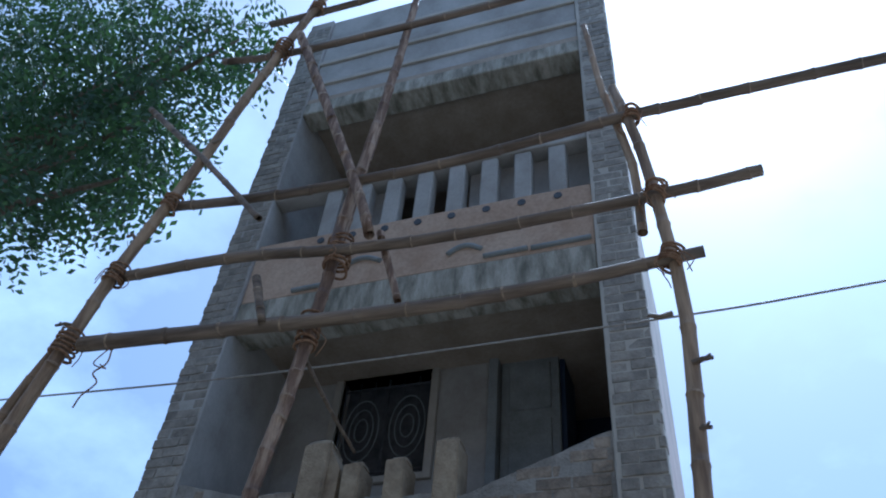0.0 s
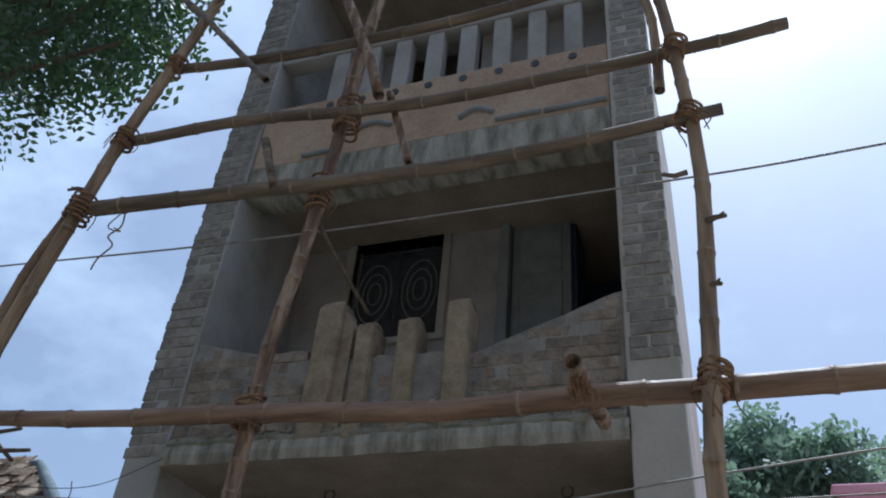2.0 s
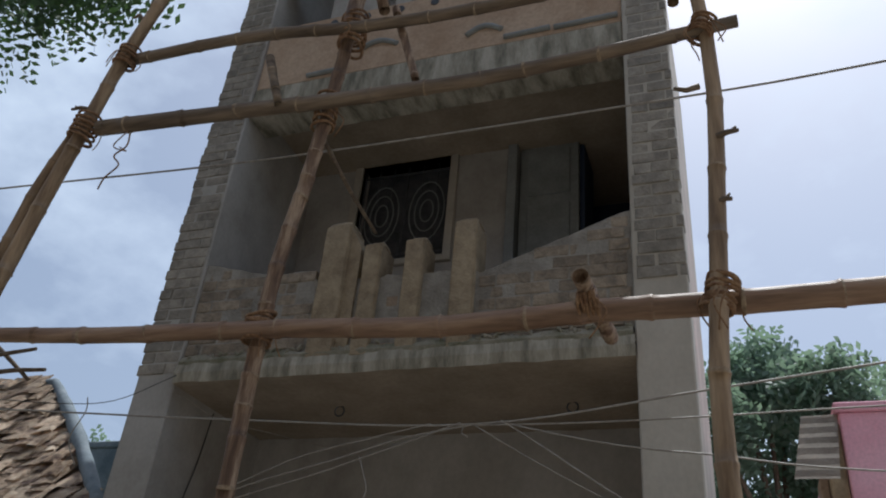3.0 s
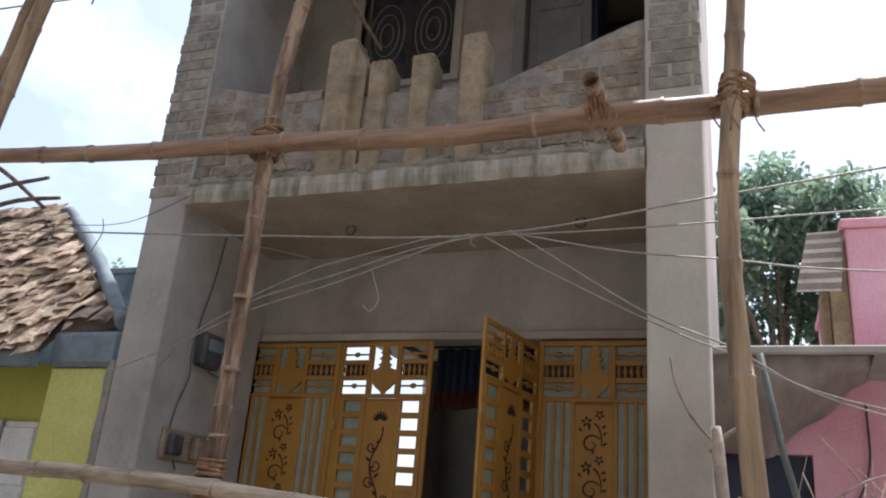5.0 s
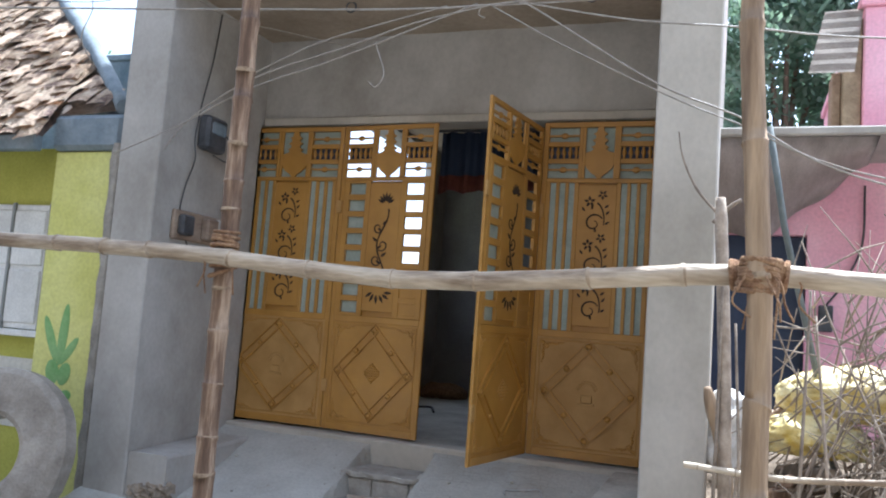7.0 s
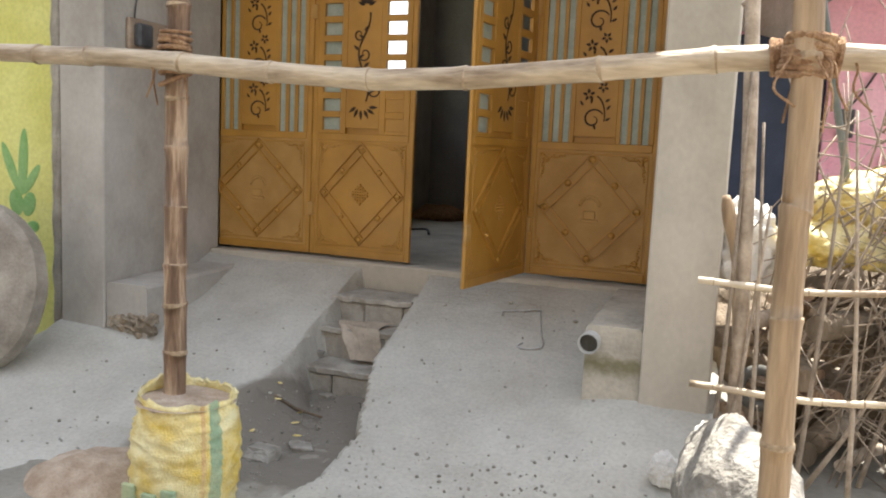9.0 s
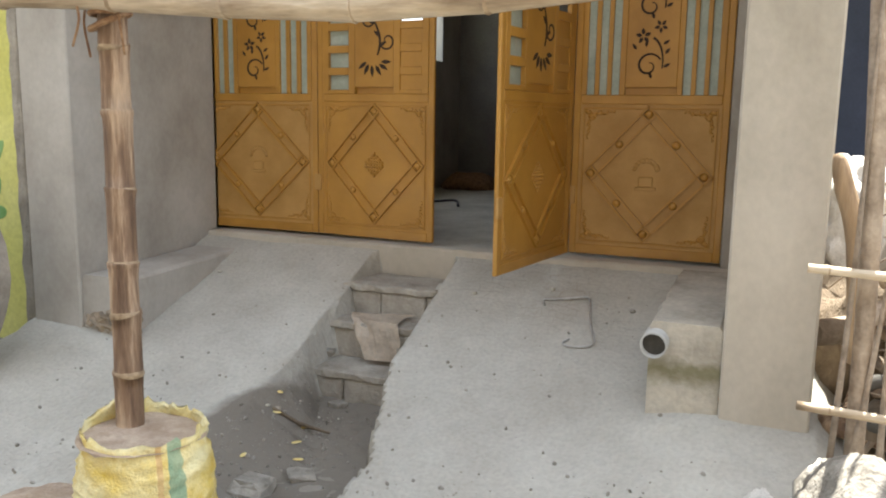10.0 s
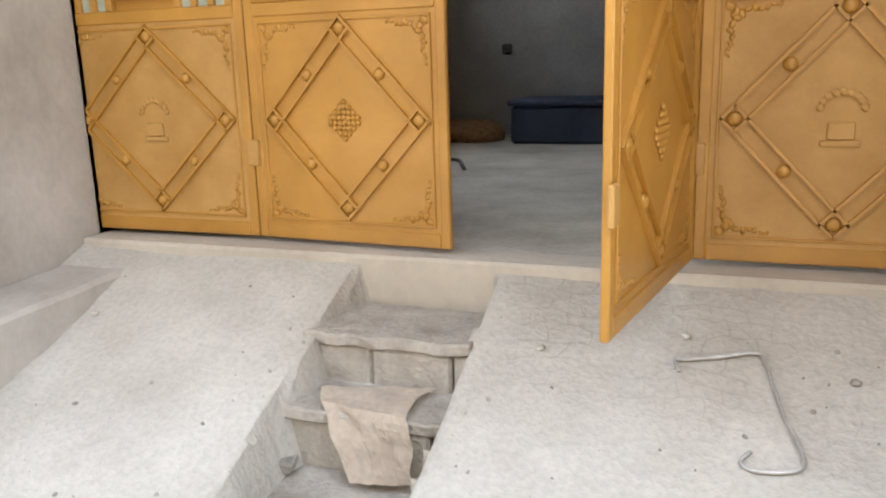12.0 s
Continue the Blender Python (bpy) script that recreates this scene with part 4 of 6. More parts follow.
storey_wall("wall_first_floor", 5.2, SLAB, 6.5, [(-2.50, -1.66, 5.0, 6.0), (-1.08, -0.1, SLAB + 0.02, 6.05)], CEMENT, "grey plastered first floor wall behind the balcony")


def window_grill(x0, x1, y, z0, z1):
    w = thing("window_1", "dark window with a curled iron grill and pale frame", "window", kind="structure")
    for a in ((x0 - 0.07, x0, z0 - 0.06, z1 + 0.07), (x1, x1 + 0.07, z0 - 0.06, z1 + 0.07), (x0, x1, z1, z1 + 0.07), (x0, x1, z0 - 0.06, z0)):
        part("window_frame", B(a[0], a[1], y - 0.03, y + 0.09, a[2], a[3], 0.005), CEMENT_PALE, w)
    part("window_hood", B(x0 - 0.15, x1 + 0.15, y - 0.2, y + 0.0, z1 + 0.10, z1 + 0.16, 0.01), CEMENT, w)
    for k in range(7):
        x = x0 + (x1 - x0) * k / 6
        part("grill_bar", tube(bmesh.new(), [(x, y + 0.06, z0), (x, y + 0.06, z1)], 0.007 if k % 3 else 0.012, 6), IRON, w)
    for k in range(2):
        cx = x0 + (x1 - x0) * (0.25 + 0.5 * k)
        for s in (0.16, 0.11, 0.06):
            part("grill_oval", tube(bmesh.new(), [(cx + s * math.cos(a), y + 0.05, (z0 + z1) / 2 + 1.9 * s * math.sin(a)) for a in [q * math.pi / 10 for q in range(20)]], 0.006, 5, closed=True), GREYDOOR, w)
    for z in (z0 + 0.08, z1 - 0.08):
        part("grill_rail", tube(bmesh.new(), [(x0, y + 0.05, z), (x1, y + 0.05, z)], 0.008, 6), IRON, w)
    return w


window_grill(-2.50, -1.66, 5.2, 5.0, 6.0)
structure("window_shutter", B(-2.5, -1.66, 5.33, 5.36, 5.0, 6.0), IRON, "closed dark shutter behind the grill", "shutter")
dr = thing("door_1", "grey wooden balcony door, one leaf open on a shaded room coloured dark blue", "door", kind="structure")
for a in ((-1.14, -1.06, SLAB, 6.1), (-0.12, -0.05, SLAB, 6.1), (-1.06, -0.12, 6.03, 6.1)):
    part("door_frame", B(a[0], a[1], 5.15, 5.36, a[2], a[3], 0.005), GREYDOOR, dr)
part("door_leaf", B(-1.05, -0.56, 5.24, 5.28, SLAB + 0.02, 6.02, 0.004), GREYDOOR, dr)
for z0, z1 in ((3.9, 4.7), (4.85, 5.4), (5.5, 5.95)):
    part("door_panel", B(-0.98, -0.63, 5.225, 5.245, z0, z1, 0.006), GREYDOOR, dr)
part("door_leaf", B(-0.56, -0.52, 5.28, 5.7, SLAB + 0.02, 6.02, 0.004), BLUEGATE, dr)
# The room's shade is put into this wall's dark blue colour.
structure("wall_inner_first_shade", B(XLI, XRI, 6.2, 6.3, SLAB, 6.4), BLUEGATE, "inner wall coloured dark blue for the shade beyond the balcony door")

# parapet of the balcony: broken brick, posts, low infill
def brick_run(parent, x0, x1, y, z0, top_fn, depth, material, sd, pitch=0.082, length=0.225):
    """Courses of single bricks with recessed joints up to an uneven top."""
    r = random.Random(sd)
    mesh = {}
    k, z = 0, z0
    while z < z0 + 9:
        x = x0 - (length / 2 if k % 2 else 0)
        alive = False
        while x < x1 - 0.02:
            a, b = max(x, x0), min(x + length, x1)
            if b - a > 0.03 and z + pitch * 0.6 < top_fn((a + b) / 2):
                alive = True
                w = round(b - a, 2)
                if w not in mesh:
                    bm = B(0, w - 0.008, -depth, 0, 0, pitch - 0.008, 0.004)
                    me = bpy.data.meshes.new("brick")
                    bm.to_mesh(me)
                    bm.free()
                    me.materials.append(material)
                    mesh[w] = me
                ob = new("brick", mesh[w])
                ob.parent = parent
                ob.location = (a + r.uniform(-0.009, 0.009), y + depth + r.uniform(-0.006, 0.004), z + r.uniform(-0.003, 0.003))
                ob.rotation_euler = (r.uniform(-0.02, 0.02), r.uniform(-0.012, 0.012), r.uniform(-0.02, 0.02))
            x += length
        if not alive and z > z0 + 0.3:
            break
        z += pitch
        k += 1


def post(x, w, z, sd, label):
    bm = bmesh.new()
    box(bm, x - w / 2, x + w / 2, YF - 0.02, YF + 0.2, SLAB - 0.02, z - 0.04)
    g = bmesh.ops.create_cone(bm, cap_ends=True, segments=4, radius1=w * 0.71, radius2=w * 0.5, depth=0.05, matrix=Matrix.LocRotScale((x, YF + 0.09, z - 0.015), Euler((0, 0, math.pi / 4)), (1, 1.0, 1)))
    bmesh.ops.bevel(bm, geom=bm.edges[:], offset=0.008, segments=2, affect="EDGES")
    bmesh.ops.subdivide_edges(bm, edges=[e for e in bm.edges if e.calc_length() > 0.15], cuts=5)
    for v in bm.verts:
        v.co += Vector((nz(v.co.x, v.co.z, sd, 9), nz(v.co.z, v.co.x, sd + 5, 9), 0)) * 0.008
    return tagged(obj("parapet_post", bm, TAN), label, "post", "balcony posts")


for k, (x, w, z) in enumerate([(-1.98, 0.19, 4.64), (-1.70, 0.12, 4.46), (-1.40, 0.13, 4.46), (-1.06, 0.15, 4.56)]):
    post(x, w, z, k, "stubby weathered cement balcony post with worn top" if k in (1, 2) else "broad weathered cement balcony post with broken edges")


bm = bmesh.new()
side = [[bm.verts.new((x, y, z)) for x, z in ((-1.886, SLAB), (-1.80, SLAB), (-1.80, 4.41), (-1.83, 4.47), (-1.886, 4.57))] for y in (YF + 0.01, YF + 0.17)]
bm.faces.new(side[0])
bm.faces.new(side[1][::-1])
for k in range(5):
    bm.faces.new((side[0][k], side[1][k], side[1][(k + 1) % 5], side[0][(k + 1) % 5]))
tagged(obj("post_stub", bm, TAN), "broken slanting masonry stub against the broad balcony post", "masonry")


def parapet_top(x):
    if x < -2.1:
        return 4.40 - 0.14 * clamp((x + 3.0) / 0.5) + 0.04 * nz(x, 0, 1, 6)
    if x < -0.98:
        return 4.16 + 0.06 * nz(x, 0, 2, 8)
    return 4.12 + 0.34 * clamp((x + 0.95) / 0.9) + 0.014 * nz(x, 0, 3, 7)


parapet = thing("wall_parapet", "broken balcony parapet of exposed brick and crumbling mortar", "parapet", kind="structure")
bm = bmesh.new()
n = 48
rows = [[], [], [], []]
for i in range(n + 1):
    x = XLI + (XRI - XLI) * i / n
    t = parapet_top(x)
    y0 = YF + 0.028
    for k, q in enumerate(((x, y0, SLAB - 0.02), (x, y0 - 0.004 + 0.008 * nz(x, 1, 1, 9), t + 0.02), (x, y0 + 0.08, t + 0.032), (x, y0 + 0.09, SLAB - 0.02))):
        rows[k].append(bm.verts.new(q))
for a, b in zip(rows, rows[1:]):
    for i in range(n):
        bm.faces.new((a[i], a[i + 1], b[i + 1], b[i]))
part("mortar_core", bm, MORTAR, parapet)
bm = bmesh.new()
rng = random.Random(12)
for k in range(260):
    x = rng.uniform(XLI + 0.05, XRI - 0.03)
    bmesh.ops.create_icosphere(bm, subdivisions=1, radius=rng.uniform(0.008, 0.022), matrix=Matrix.LocRotScale((x, YF - 0.005 + rng.uniform(-0.01, 0.03), SLAB + 0.015 + rng.uniform(-0.02, 0.06)), Euler((rng.random() * 3, rng.random() * 3, 0)), (1.4, 0.7, 0.6)))
tagged(part("mossy_crumbs", bm, MOSS, parapet), "crumbled mossy mortar along the slab edge", kind="stuff")

bm = bmesh.new()
rows = [[], [], [], []]
for i in range(61):
    x = XLI + 0.01 + (XRI - XLI - 0.02) * i / 60
    t = SLAB + 0.055 + 0.035 * nz(x, 0, 6, 5) + 0.015 * nz(x, 0, 7, 21)
    for k, w in enumerate(((x, YF - 0.012, SLAB - 0.03 + 0.012 * nz(x, 0, 8, 11)), (x, YF - 0.022 + 0.01 * nz(x, 0, 9, 17), SLAB + 0.02), (x, YF + 0.0, t), (x, YF + 0.06, t + 0.01))):
        rows[k].append(bm.verts.new(w))
for a, b in zip(rows, rows[1:]):
    for i in range(60):
        bm.faces.new((a[i], a[i + 1], b[i + 1], b[i]))
part("moss_band", bm, MOSS, parapet, "dark mossy band along the slab edge")

# ---- second floor and the top ----
structure("beam_second", B(XLI, XRI, YF + 0.02, YF + 0.3, 5.80, 6.10, 0.01), FASCIA, "stained concrete beam above the balcony", "beam")
structure("ceiling_2", B(XLI, XRI, YF + 0.3, 9.2, 6.0, 6.12), CEILING, "bare concrete slab over the balcony", "slab")
structure("wall_second_front", B(XLI, XRI, YF + 0.03, YF + 0.2, 6.10, 6.80, 0.008), PEACH, "peach-painted parapet of the upper balcony")
orn = thing("moulding", "dark curved plaster mouldings on the peach parapet", "moulding", kind="structure")
for x0, x1, z, arc in ((-2.55, -2.2, 6.15, 0), (-2.12, -1.78, 6.32, 1), (-1.2, -0.92, 6.25, 1), (-0.9, -0.55, 6.16, 0), (-0.52, 0.0 - 0.06, 6.16, 0)):
    pts = [(x0 + (x1 - x0) * k / 10, YF + 0.02, z + (0.07 * math.sin(math.pi * k / 10) if arc else 0.01 * k / 10)) for k in range(11)]
    part("moulding_piece", tube(bmesh.new(), pts, 0.022, 8), GREYDOOR, orn)
for k, x in enumerate((-2.4, -2.1, -1.8, -1.5, -1.2, -0.9, -0.6, -0.3)):
    bm = B(x - 0.075, x + 0.075, YF + 0.05, YF + 0.18, 6.80, 7.42, 0.012)
    tagged(obj("parapet_post", bm, CEMENT), "plain square baluster of the upper balcony", "post", "upper balusters")
    tagged(obj("drain_hole", tube(bmesh.new(), [(x, YF + 0.02, 6.72), (x, YF + 0.1, 6.72)], 0.035, 10), IRON), "small dark drain outlet in the parapet", "drain", "drain outlets")
structure("rail_upper", B(XLI, XRI, YF + 0.03, YF + 0.2, 7.42, 7.54, 0.01), CEMENT, "flat cement handrail of the upper balcony", "handrail")
storey_wall("wall_second_back", 5.2, 6.1, 9.0, [(-2.35, -1.45, 6.9, 8.7)], CEMENT, "grey plastered upper wall behind the balcony")
# Dark blue again stands in for the unlit upper room.
structure("wall_inner_second_shade", B(XLI, XRI, 6.2, 6.3, 6.1, 9.0), BLUEGATE, "inner wall coloured dark blue for the shade of the upper room")
structure("ceiling_3", B(XLI, XRI, YF + 0.02, 9.2, 8.95, 9.1), CEILING, "bare slab over the upper balcony", "slab")
structure("beam_third", B(XLI, XRI, YF + 0.0, YF + 0.25, 8.8, 9.0, 0.01), FASCIA, "stained concrete beam under the roof", "beam")
structure("wall_top", B(XLI, XRI, YF + 0.03, YF + 0.22, 9.0, TOP, 0.01), CEMENT, "plain plastered parapet wall at the roof")
for z in (9.35, 9.8, 10.3):
    structure("trim_top", B(XLI, XRI, YF + 0.0, YF + 0.03, z, z + 0.06, 0.006), CEMENT_PALE, "thin plaster band on the roof parapet", "band")
structure("roof", B(XLI, XRI, YF + 0.2, 10.6, 10.2, 10.35), CEMENT, "flat cement roof", "roof")

# ---- bamboo scaffold ----
SR = random.Random(21)
YP = 3.0
bamboo([(-1.65, 2.95, 0.1), (-1.69, YP, 1.2), (-1.68, YP, 2.5), (-1.68, YP, 3.5), (-1.58, YP, 4.35), (-1.49, YP, 5.6), (-1.40, YP, 6.8)], 0.043, 0.036, BAMBOO_RED, "tall brown bamboo upright rising from a sand sack", rng=SR, gap=0.19)
bamboo([(-1.50, YP - 0.06, 5.25), (-1.40, YP - 0.03, 6.6), (-1.30, YP - 0.03, 8.1), (-1.26, YP - 0.03, 9.2)], 0.040, 0.03, BAMBOO_RED, "brown bamboo upright spliced on above", rng=SR)
bamboo([(0.478, 2.68, -0.05), (0.458, 2.74, 0.9), (0.448, 2.76, 1.7), (0.40, 2.80, 2.6), (0.44, 2.86, 3.3), (0.50, 2.9, 4.26), (0.48, 2.9, 4.8), (0.41, 2.9, 5.64), (0.31, 2.9, 6.25)], 0.043, 0.032, BAMBOO_UP, "weathered bamboo upright with twig stubs", rng=SR, gap=0.36)
bamboo([(0.36, 2.94, 4.9), (0.36, 2.95, 5.5), (0.24, 2.95, 6.3), (0.16, 2.95, 7.2)], 0.03, 0.02, BAMBOO_UP, "thin bamboo spliced to the upright", rng=SR)
bamboo([(-3.25, 2.95, 1.72), (-2.0, 2.93, 1.69), (-1.63, 2.93, 1.67), (-0.83, 2.9, 1.615), (-0.18, 2.86, 1.645), (0.43, 2.84, 1.685), (0.98, 2.84, 1.655)], 0.036, 0.036, BAMBOO_PALE, "pale bleached bamboo rail across the front", "scaffold rails", SR, 0.36)
bamboo([(-3.9, 2.9, 3.36), (-2.53, 2.9, 3.26), (-1.6, 2.94, 3.24), (-0.7, 2.92, 3.175), (-0.07, 2.9, 3.18), (0.44, 2.92, 3.18), (1.6, 2.92, 3.19)], 0.040, 0.054, BAMBOO_BROWN, "thick weathered bamboo rail across the front", "scaffold rails", SR, 0.33)
bamboo([(-3.12, 2.9, 4.73), (-2.26, 2.9, 4.67), (-1.33, 2.92, 4.62), (-0.36, 2.9, 4.58), (0.64, 2.88, 4.63)], 0.052, 0.032, BAMBOO, "dark bamboo rail with a sawn end", "scaffold rails", SR, 0.35)
bamboo([(-3.05, 2.9, 5.30), (-2.17, 2.9, 5.28), (-1.06, 2.93, 5.16), (0.4, 2.9, 5.13), (1.02, 2.9, 5.18)], 0.038, 0.034, BAMBOO, "dark bamboo rail with a sawn end", "scaffold rails", SR, 0.35)
bamboo([(-2.95, 2.9, 5.98), (-1.98, 2.9, 5.85), (-0.76, 2.93, 5.86), (0.41, 2.9, 5.91), (2.6, 2.9, 5.95)], 0.036, 0.034, BAMBOO, "long bamboo rail reaching past the house", "scaffold rails", SR, 0.35)
bamboo([(-3.1, 2.9, 8.04), (-2.47, 2.92, 7.92), (-1.2, 2.92, 7.85), (-0.2, 2.9, 7.8)], 0.034, 0.03, BAMBOO, "dark upper bamboo rail tied across", "scaffold rails", SR, 0.35)
bamboo([(-2.75, 2.9, 8.55), (-1.81, 2.92, 8.56), (-0.4, 2.9, 8.6)], 0.034, 0.03, BAMBOO, "dark topmost bamboo rail tied across", "scaffold rails", SR, 0.35)
bamboo([(-3.72, 2.86, -0.02), (-3.55, 2.86, 2.2), (-3.36, 2.86, 3.75), (-3.2, 2.86, 4.7), (-3.06, 2.86, 5.45), (-2.85, 2.86, 6.15), (-2.66, 2.86, 7.0), (-2.46, 2.86, 7.85), (-2.15, 2.86, 8.9)], 0.052, 0.036, BAMBOO_UP, "leaning bamboo upright with broken twig stubs", rng=SR, gap=0.38)
bamboo([(-3.98, 2.92, 0.0), (-3.70, 2.92, 3.0), (-3.53, 2.92, 3.95), (-3.47, 2.92, 4.33), (-3.32, 2.92, 4.8), (-3.10, 2.92, 5.4)], 0.036, 0.03, BAMBOO_UP, "second leaning bamboo tied alongside", rng=SR)
bamboo([(-3.56, 2.82, 7.34), (-2.71, 2.84, 6.36), (-2.05, 2.84, 5.55)], 0.028, 0.022, BAMBOO, "thin diagonal bamboo brace", "scaffold braces", SR)
bamboo([(-2.30, 2.84, 8.05), (-1.85, 2.84, 6.9), (-1.35, 2.86, 5.6), (-1.22, 2.86, 5.2)], 0.042, 0.034, BAMBOO_RED, "brown diagonal bamboo brace", "scaffold braces", SR)
bamboo([(-1.22, 2.98, 5.35), (-1.02, 2.97, 4.72)], 0.026, 0.022, BAMBOO_RED, "short bamboo offcut tied to the rail", "scaffold braces", SR)
bamboo([(-0.045, 3.3, 3.245), (-0.065, 3.0, 3.255), (-0.085, 2.76, 3.27)], 0.034, 0.036, BAMBOO_RED, "short bamboo putlog tied across the rail", "scaffold braces", SR, 0.12)
bamboo([(-1.93, 2.85, 5.0), (-1.80, 2.87, 4.62)], 0.028, 0.024, BAMBOO, "short dark bamboo stub on the rail", "scaffold braces", SR, 0.2)
bamboo([(-1.575, 3.02, 4.47), (-1.63, 3.5, 4.46), (-1.685, 4.04, 4.485)], 0.014, 0.011, BAMBOO, "thin bamboo stick resting on a balcony post", "scaffold braces", SR, 0.2)
for c, ax, r, tn, wd, tl, lb in (((-1.685, 2.985, 1.70), (0, 0, 1), 0.053, 9, 0.17, 3, "brown coir rope lashing round the crossing"), ((0.448, 2.785, 1.68), (0.12, 0, 1), 0.056, 11, 0.095, 4, "thick orange-brown coir lashing round the crossing"), ((0.388, 2.84, 1.685), (1, 0, 0.1), 0.044, 5, 0.04, 1, "orange-brown coir turns on the pale rail"), ((0.508, 2.84, 1.685), (1, 0, -0.1), 0.044, 5, 0.04, 3, "orange-brown coir turns on the pale rail"), ((-1.68, 2.98, 3.27), (0, 0, 1), 0.066, 7, 0.14, 2, "brown rope lashing round the crossing"), ((0.44, 2.88, 3.2), (0.3, 0, 1), 0.06, 8, 0.13, 4, "frayed rope lashing round the crossing"), ((-0.07, 2.9, 3.21), (1, 0, 0.1), 0.066, 6, 0.06, 2, "brown rope tie on the stub"), ((-1.57, 3.0, 4.63), (0, 0, 1), 0.06, 6, 0.22, 1, "brown rope turns round the upright"), ((-1.48, 2.98, 5.22), (0, 0, 1), 0.075, 7, 0.25, 2, "tangled rope lashing at the splice"), ((0.48, 2.88, 4.63), (0.3, 0, 1), 0.055, 5, 0.1, 5, "frayed rope lashing with hanging ends"), ((0.46, 2.88, 5.14), (0.2, 0, 1), 0.055, 5, 0.1, 4, "frayed rope lashing with hanging ends"), ((0.40, 2.9, 5.9), (0.2, 0, 1), 0.05, 4, 0.08, 2, "rope lashing near the pole top"), ((-3.2, 2.87, 4.72), (0.2, 0, 1), 0.075, 6, 0.16, 2, "dark rope lashing on the leaning upright"), ((-3.08, 2.87, 5.3), (0.2, 0, 1), 0.065, 5, 0.12, 3, "dark rope lashing on the leaning upright"), ((-2.9, 2.87, 5.98), (0.2, 0, 1), 0.06, 4, 0.1, 2, "dark rope lashing on the leaning upright"), ((-2.46, 2.87, 7.9), (0.2, 0, 1), 0.07, 6, 0.2, 3, "dark rope lashing on the leaning upright"), ((-2.25, 2.87, 8.56), (0.2, 0, 1), 0.06, 5, 0.12, 2, "dark rope lashing on the leaning upright")):
    lashing(c, ax, r, tn, lb, SR, wd, tl)
for x, y, z, dx, dz in ((0.49, 2.86, 3.95, 0.09, 0.01), (0.44, 2.86, 4.25, -0.11, -0.02), (0.46, 2.86, 3.6, 0.06, 0.02), (-3.03, 2.84, 5.6, -0.07, 0.05), (-2.74, 2.84, 6.6, 0.09, 0.0), (-2.55, 2.84, 7.5, -0.1, 0.09), (-3.2, 2.84, 4.85, -0.12, 0.02)):
    bm = tube(bmesh.new(), [(x, y, z), (x + dx * 0.5, y - 0.01, z + dz), (x + dx, y - 0.02, z + dz * 0.4)], [0.016, 0.013, 0.009], 7)
    tube(bm, [(x + dx * 0.6, y - 0.01, z + dz * 0.8), (x + dx * 0.9, y - 0.01, z + dz * 0.8 + 0.025)], [0.009, 0.006], 6)
    tagged(obj("twig_stub", bm, BAMBOO), "broken twig stub at a bamboo joint", "twig", "twig stubs")

# sand sack that holds the upright
sk = thing("sand_sack", "yellow woven sack full of brown sand round the bamboo foot", "sack", at=(-1.58, 2.93, 0.0))
bm = bmesh.new()
seg, prof = 72, [(0.0, 0.15), (0.012, 0.19)] + [(0.03 + 0.40 * k / 30, 0.205 + 0.022 * math.sin(math.pi * k / 30) - 0.006 * (k / 30) ** 3) for k in range(31)] + [(0.447, 0.203), (0.44, 0.196), (0.40, 0.19)]
rings = []
for h, r in prof:
    ring = []
    for k in range(seg):
        a = 2 * math.pi * k / seg
        ca, sa = math.cos(a), math.sin(a)
        fold = abs(nz(ca * 1.8 + h * 5, sa * 1.8, h * 34)) * (0.10 + 0.09 * clamp(h / 0.4))
        rr = 0.92 * r * (1.03 + 0.06 * nz(ca * 1.6, sa * 1.6, h * 4) - fold + 0.012 * nz(ca * 9, sa * 9, h * 40))
        lip = 0.016 * nz(ca * 3, sa * 3, 3) + 0.03 * max(0.0, nz(ca * 14, sa * 14, 5)) + 0.04 * max(0.0, math.cos(a - 2.6)) ** 12 if h > 0.425 else 0.0
        ring.append(bm.verts.new((rr * ca, rr * 0.92 * sa, h + lip)))
    rings.append(ring)
for a, b in zip(rings, rings[1:]):
    for k in range(seg):
        f = bm.faces.new((a[k], a[(k + 1) % seg], b[(k + 1) % seg], b[k]))
        ang = (k / seg * 360) % 360
        f.material_index = 1 if 328 <= ang < 343 else 2 if 319 <= ang < 324 else 0
        f.smooth = True
bm.faces.new(rings[0][::-1])
part("sack_cloth", bm, [SACK_Y, SACK_G, SACK_O], sk)
bm = bmesh.new()
bmesh.ops.create_circle(bm, cap_ends=True, segments=32, radius=0.186)
bmesh.ops.inset_region(bm, faces=bm.faces[:], thickness=0.07)
bmesh.ops.inset_region(bm, faces=[max(bm.faces, key=lambda f: len(f.verts))], thickness=0.07)
for v in bm.verts:
    d = v.co.length
    v.co.z = 0.425 + 0.03 * (1 - d / 0.186) + 0.012 * nz(v.co.x * 20, v.co.y * 20, 2)
part("sand_fill", bm, SAND, sk)
for k, (x, z) in enumerate(((-0.12, 0.1), (-0.02, 0.085), (0.06, 0.11))):
    part("print_bar", B(x - 0.03, x + 0.03, -0.2 + 0.03 * abs(x) * 5, -0.18 + 0.03 * abs(x) * 5, z - 0.03, z + 0.03, 0.004), SACK_G, sk, "faded green print")
bm = bmesh.new()
bmesh.ops.create_icosphere(bm, subdivisions=4, radius=1, matrix=Matrix.LocRotScale((-2.05, 2.98, -0.02), None, (0.30, 0.26, 0.12)))
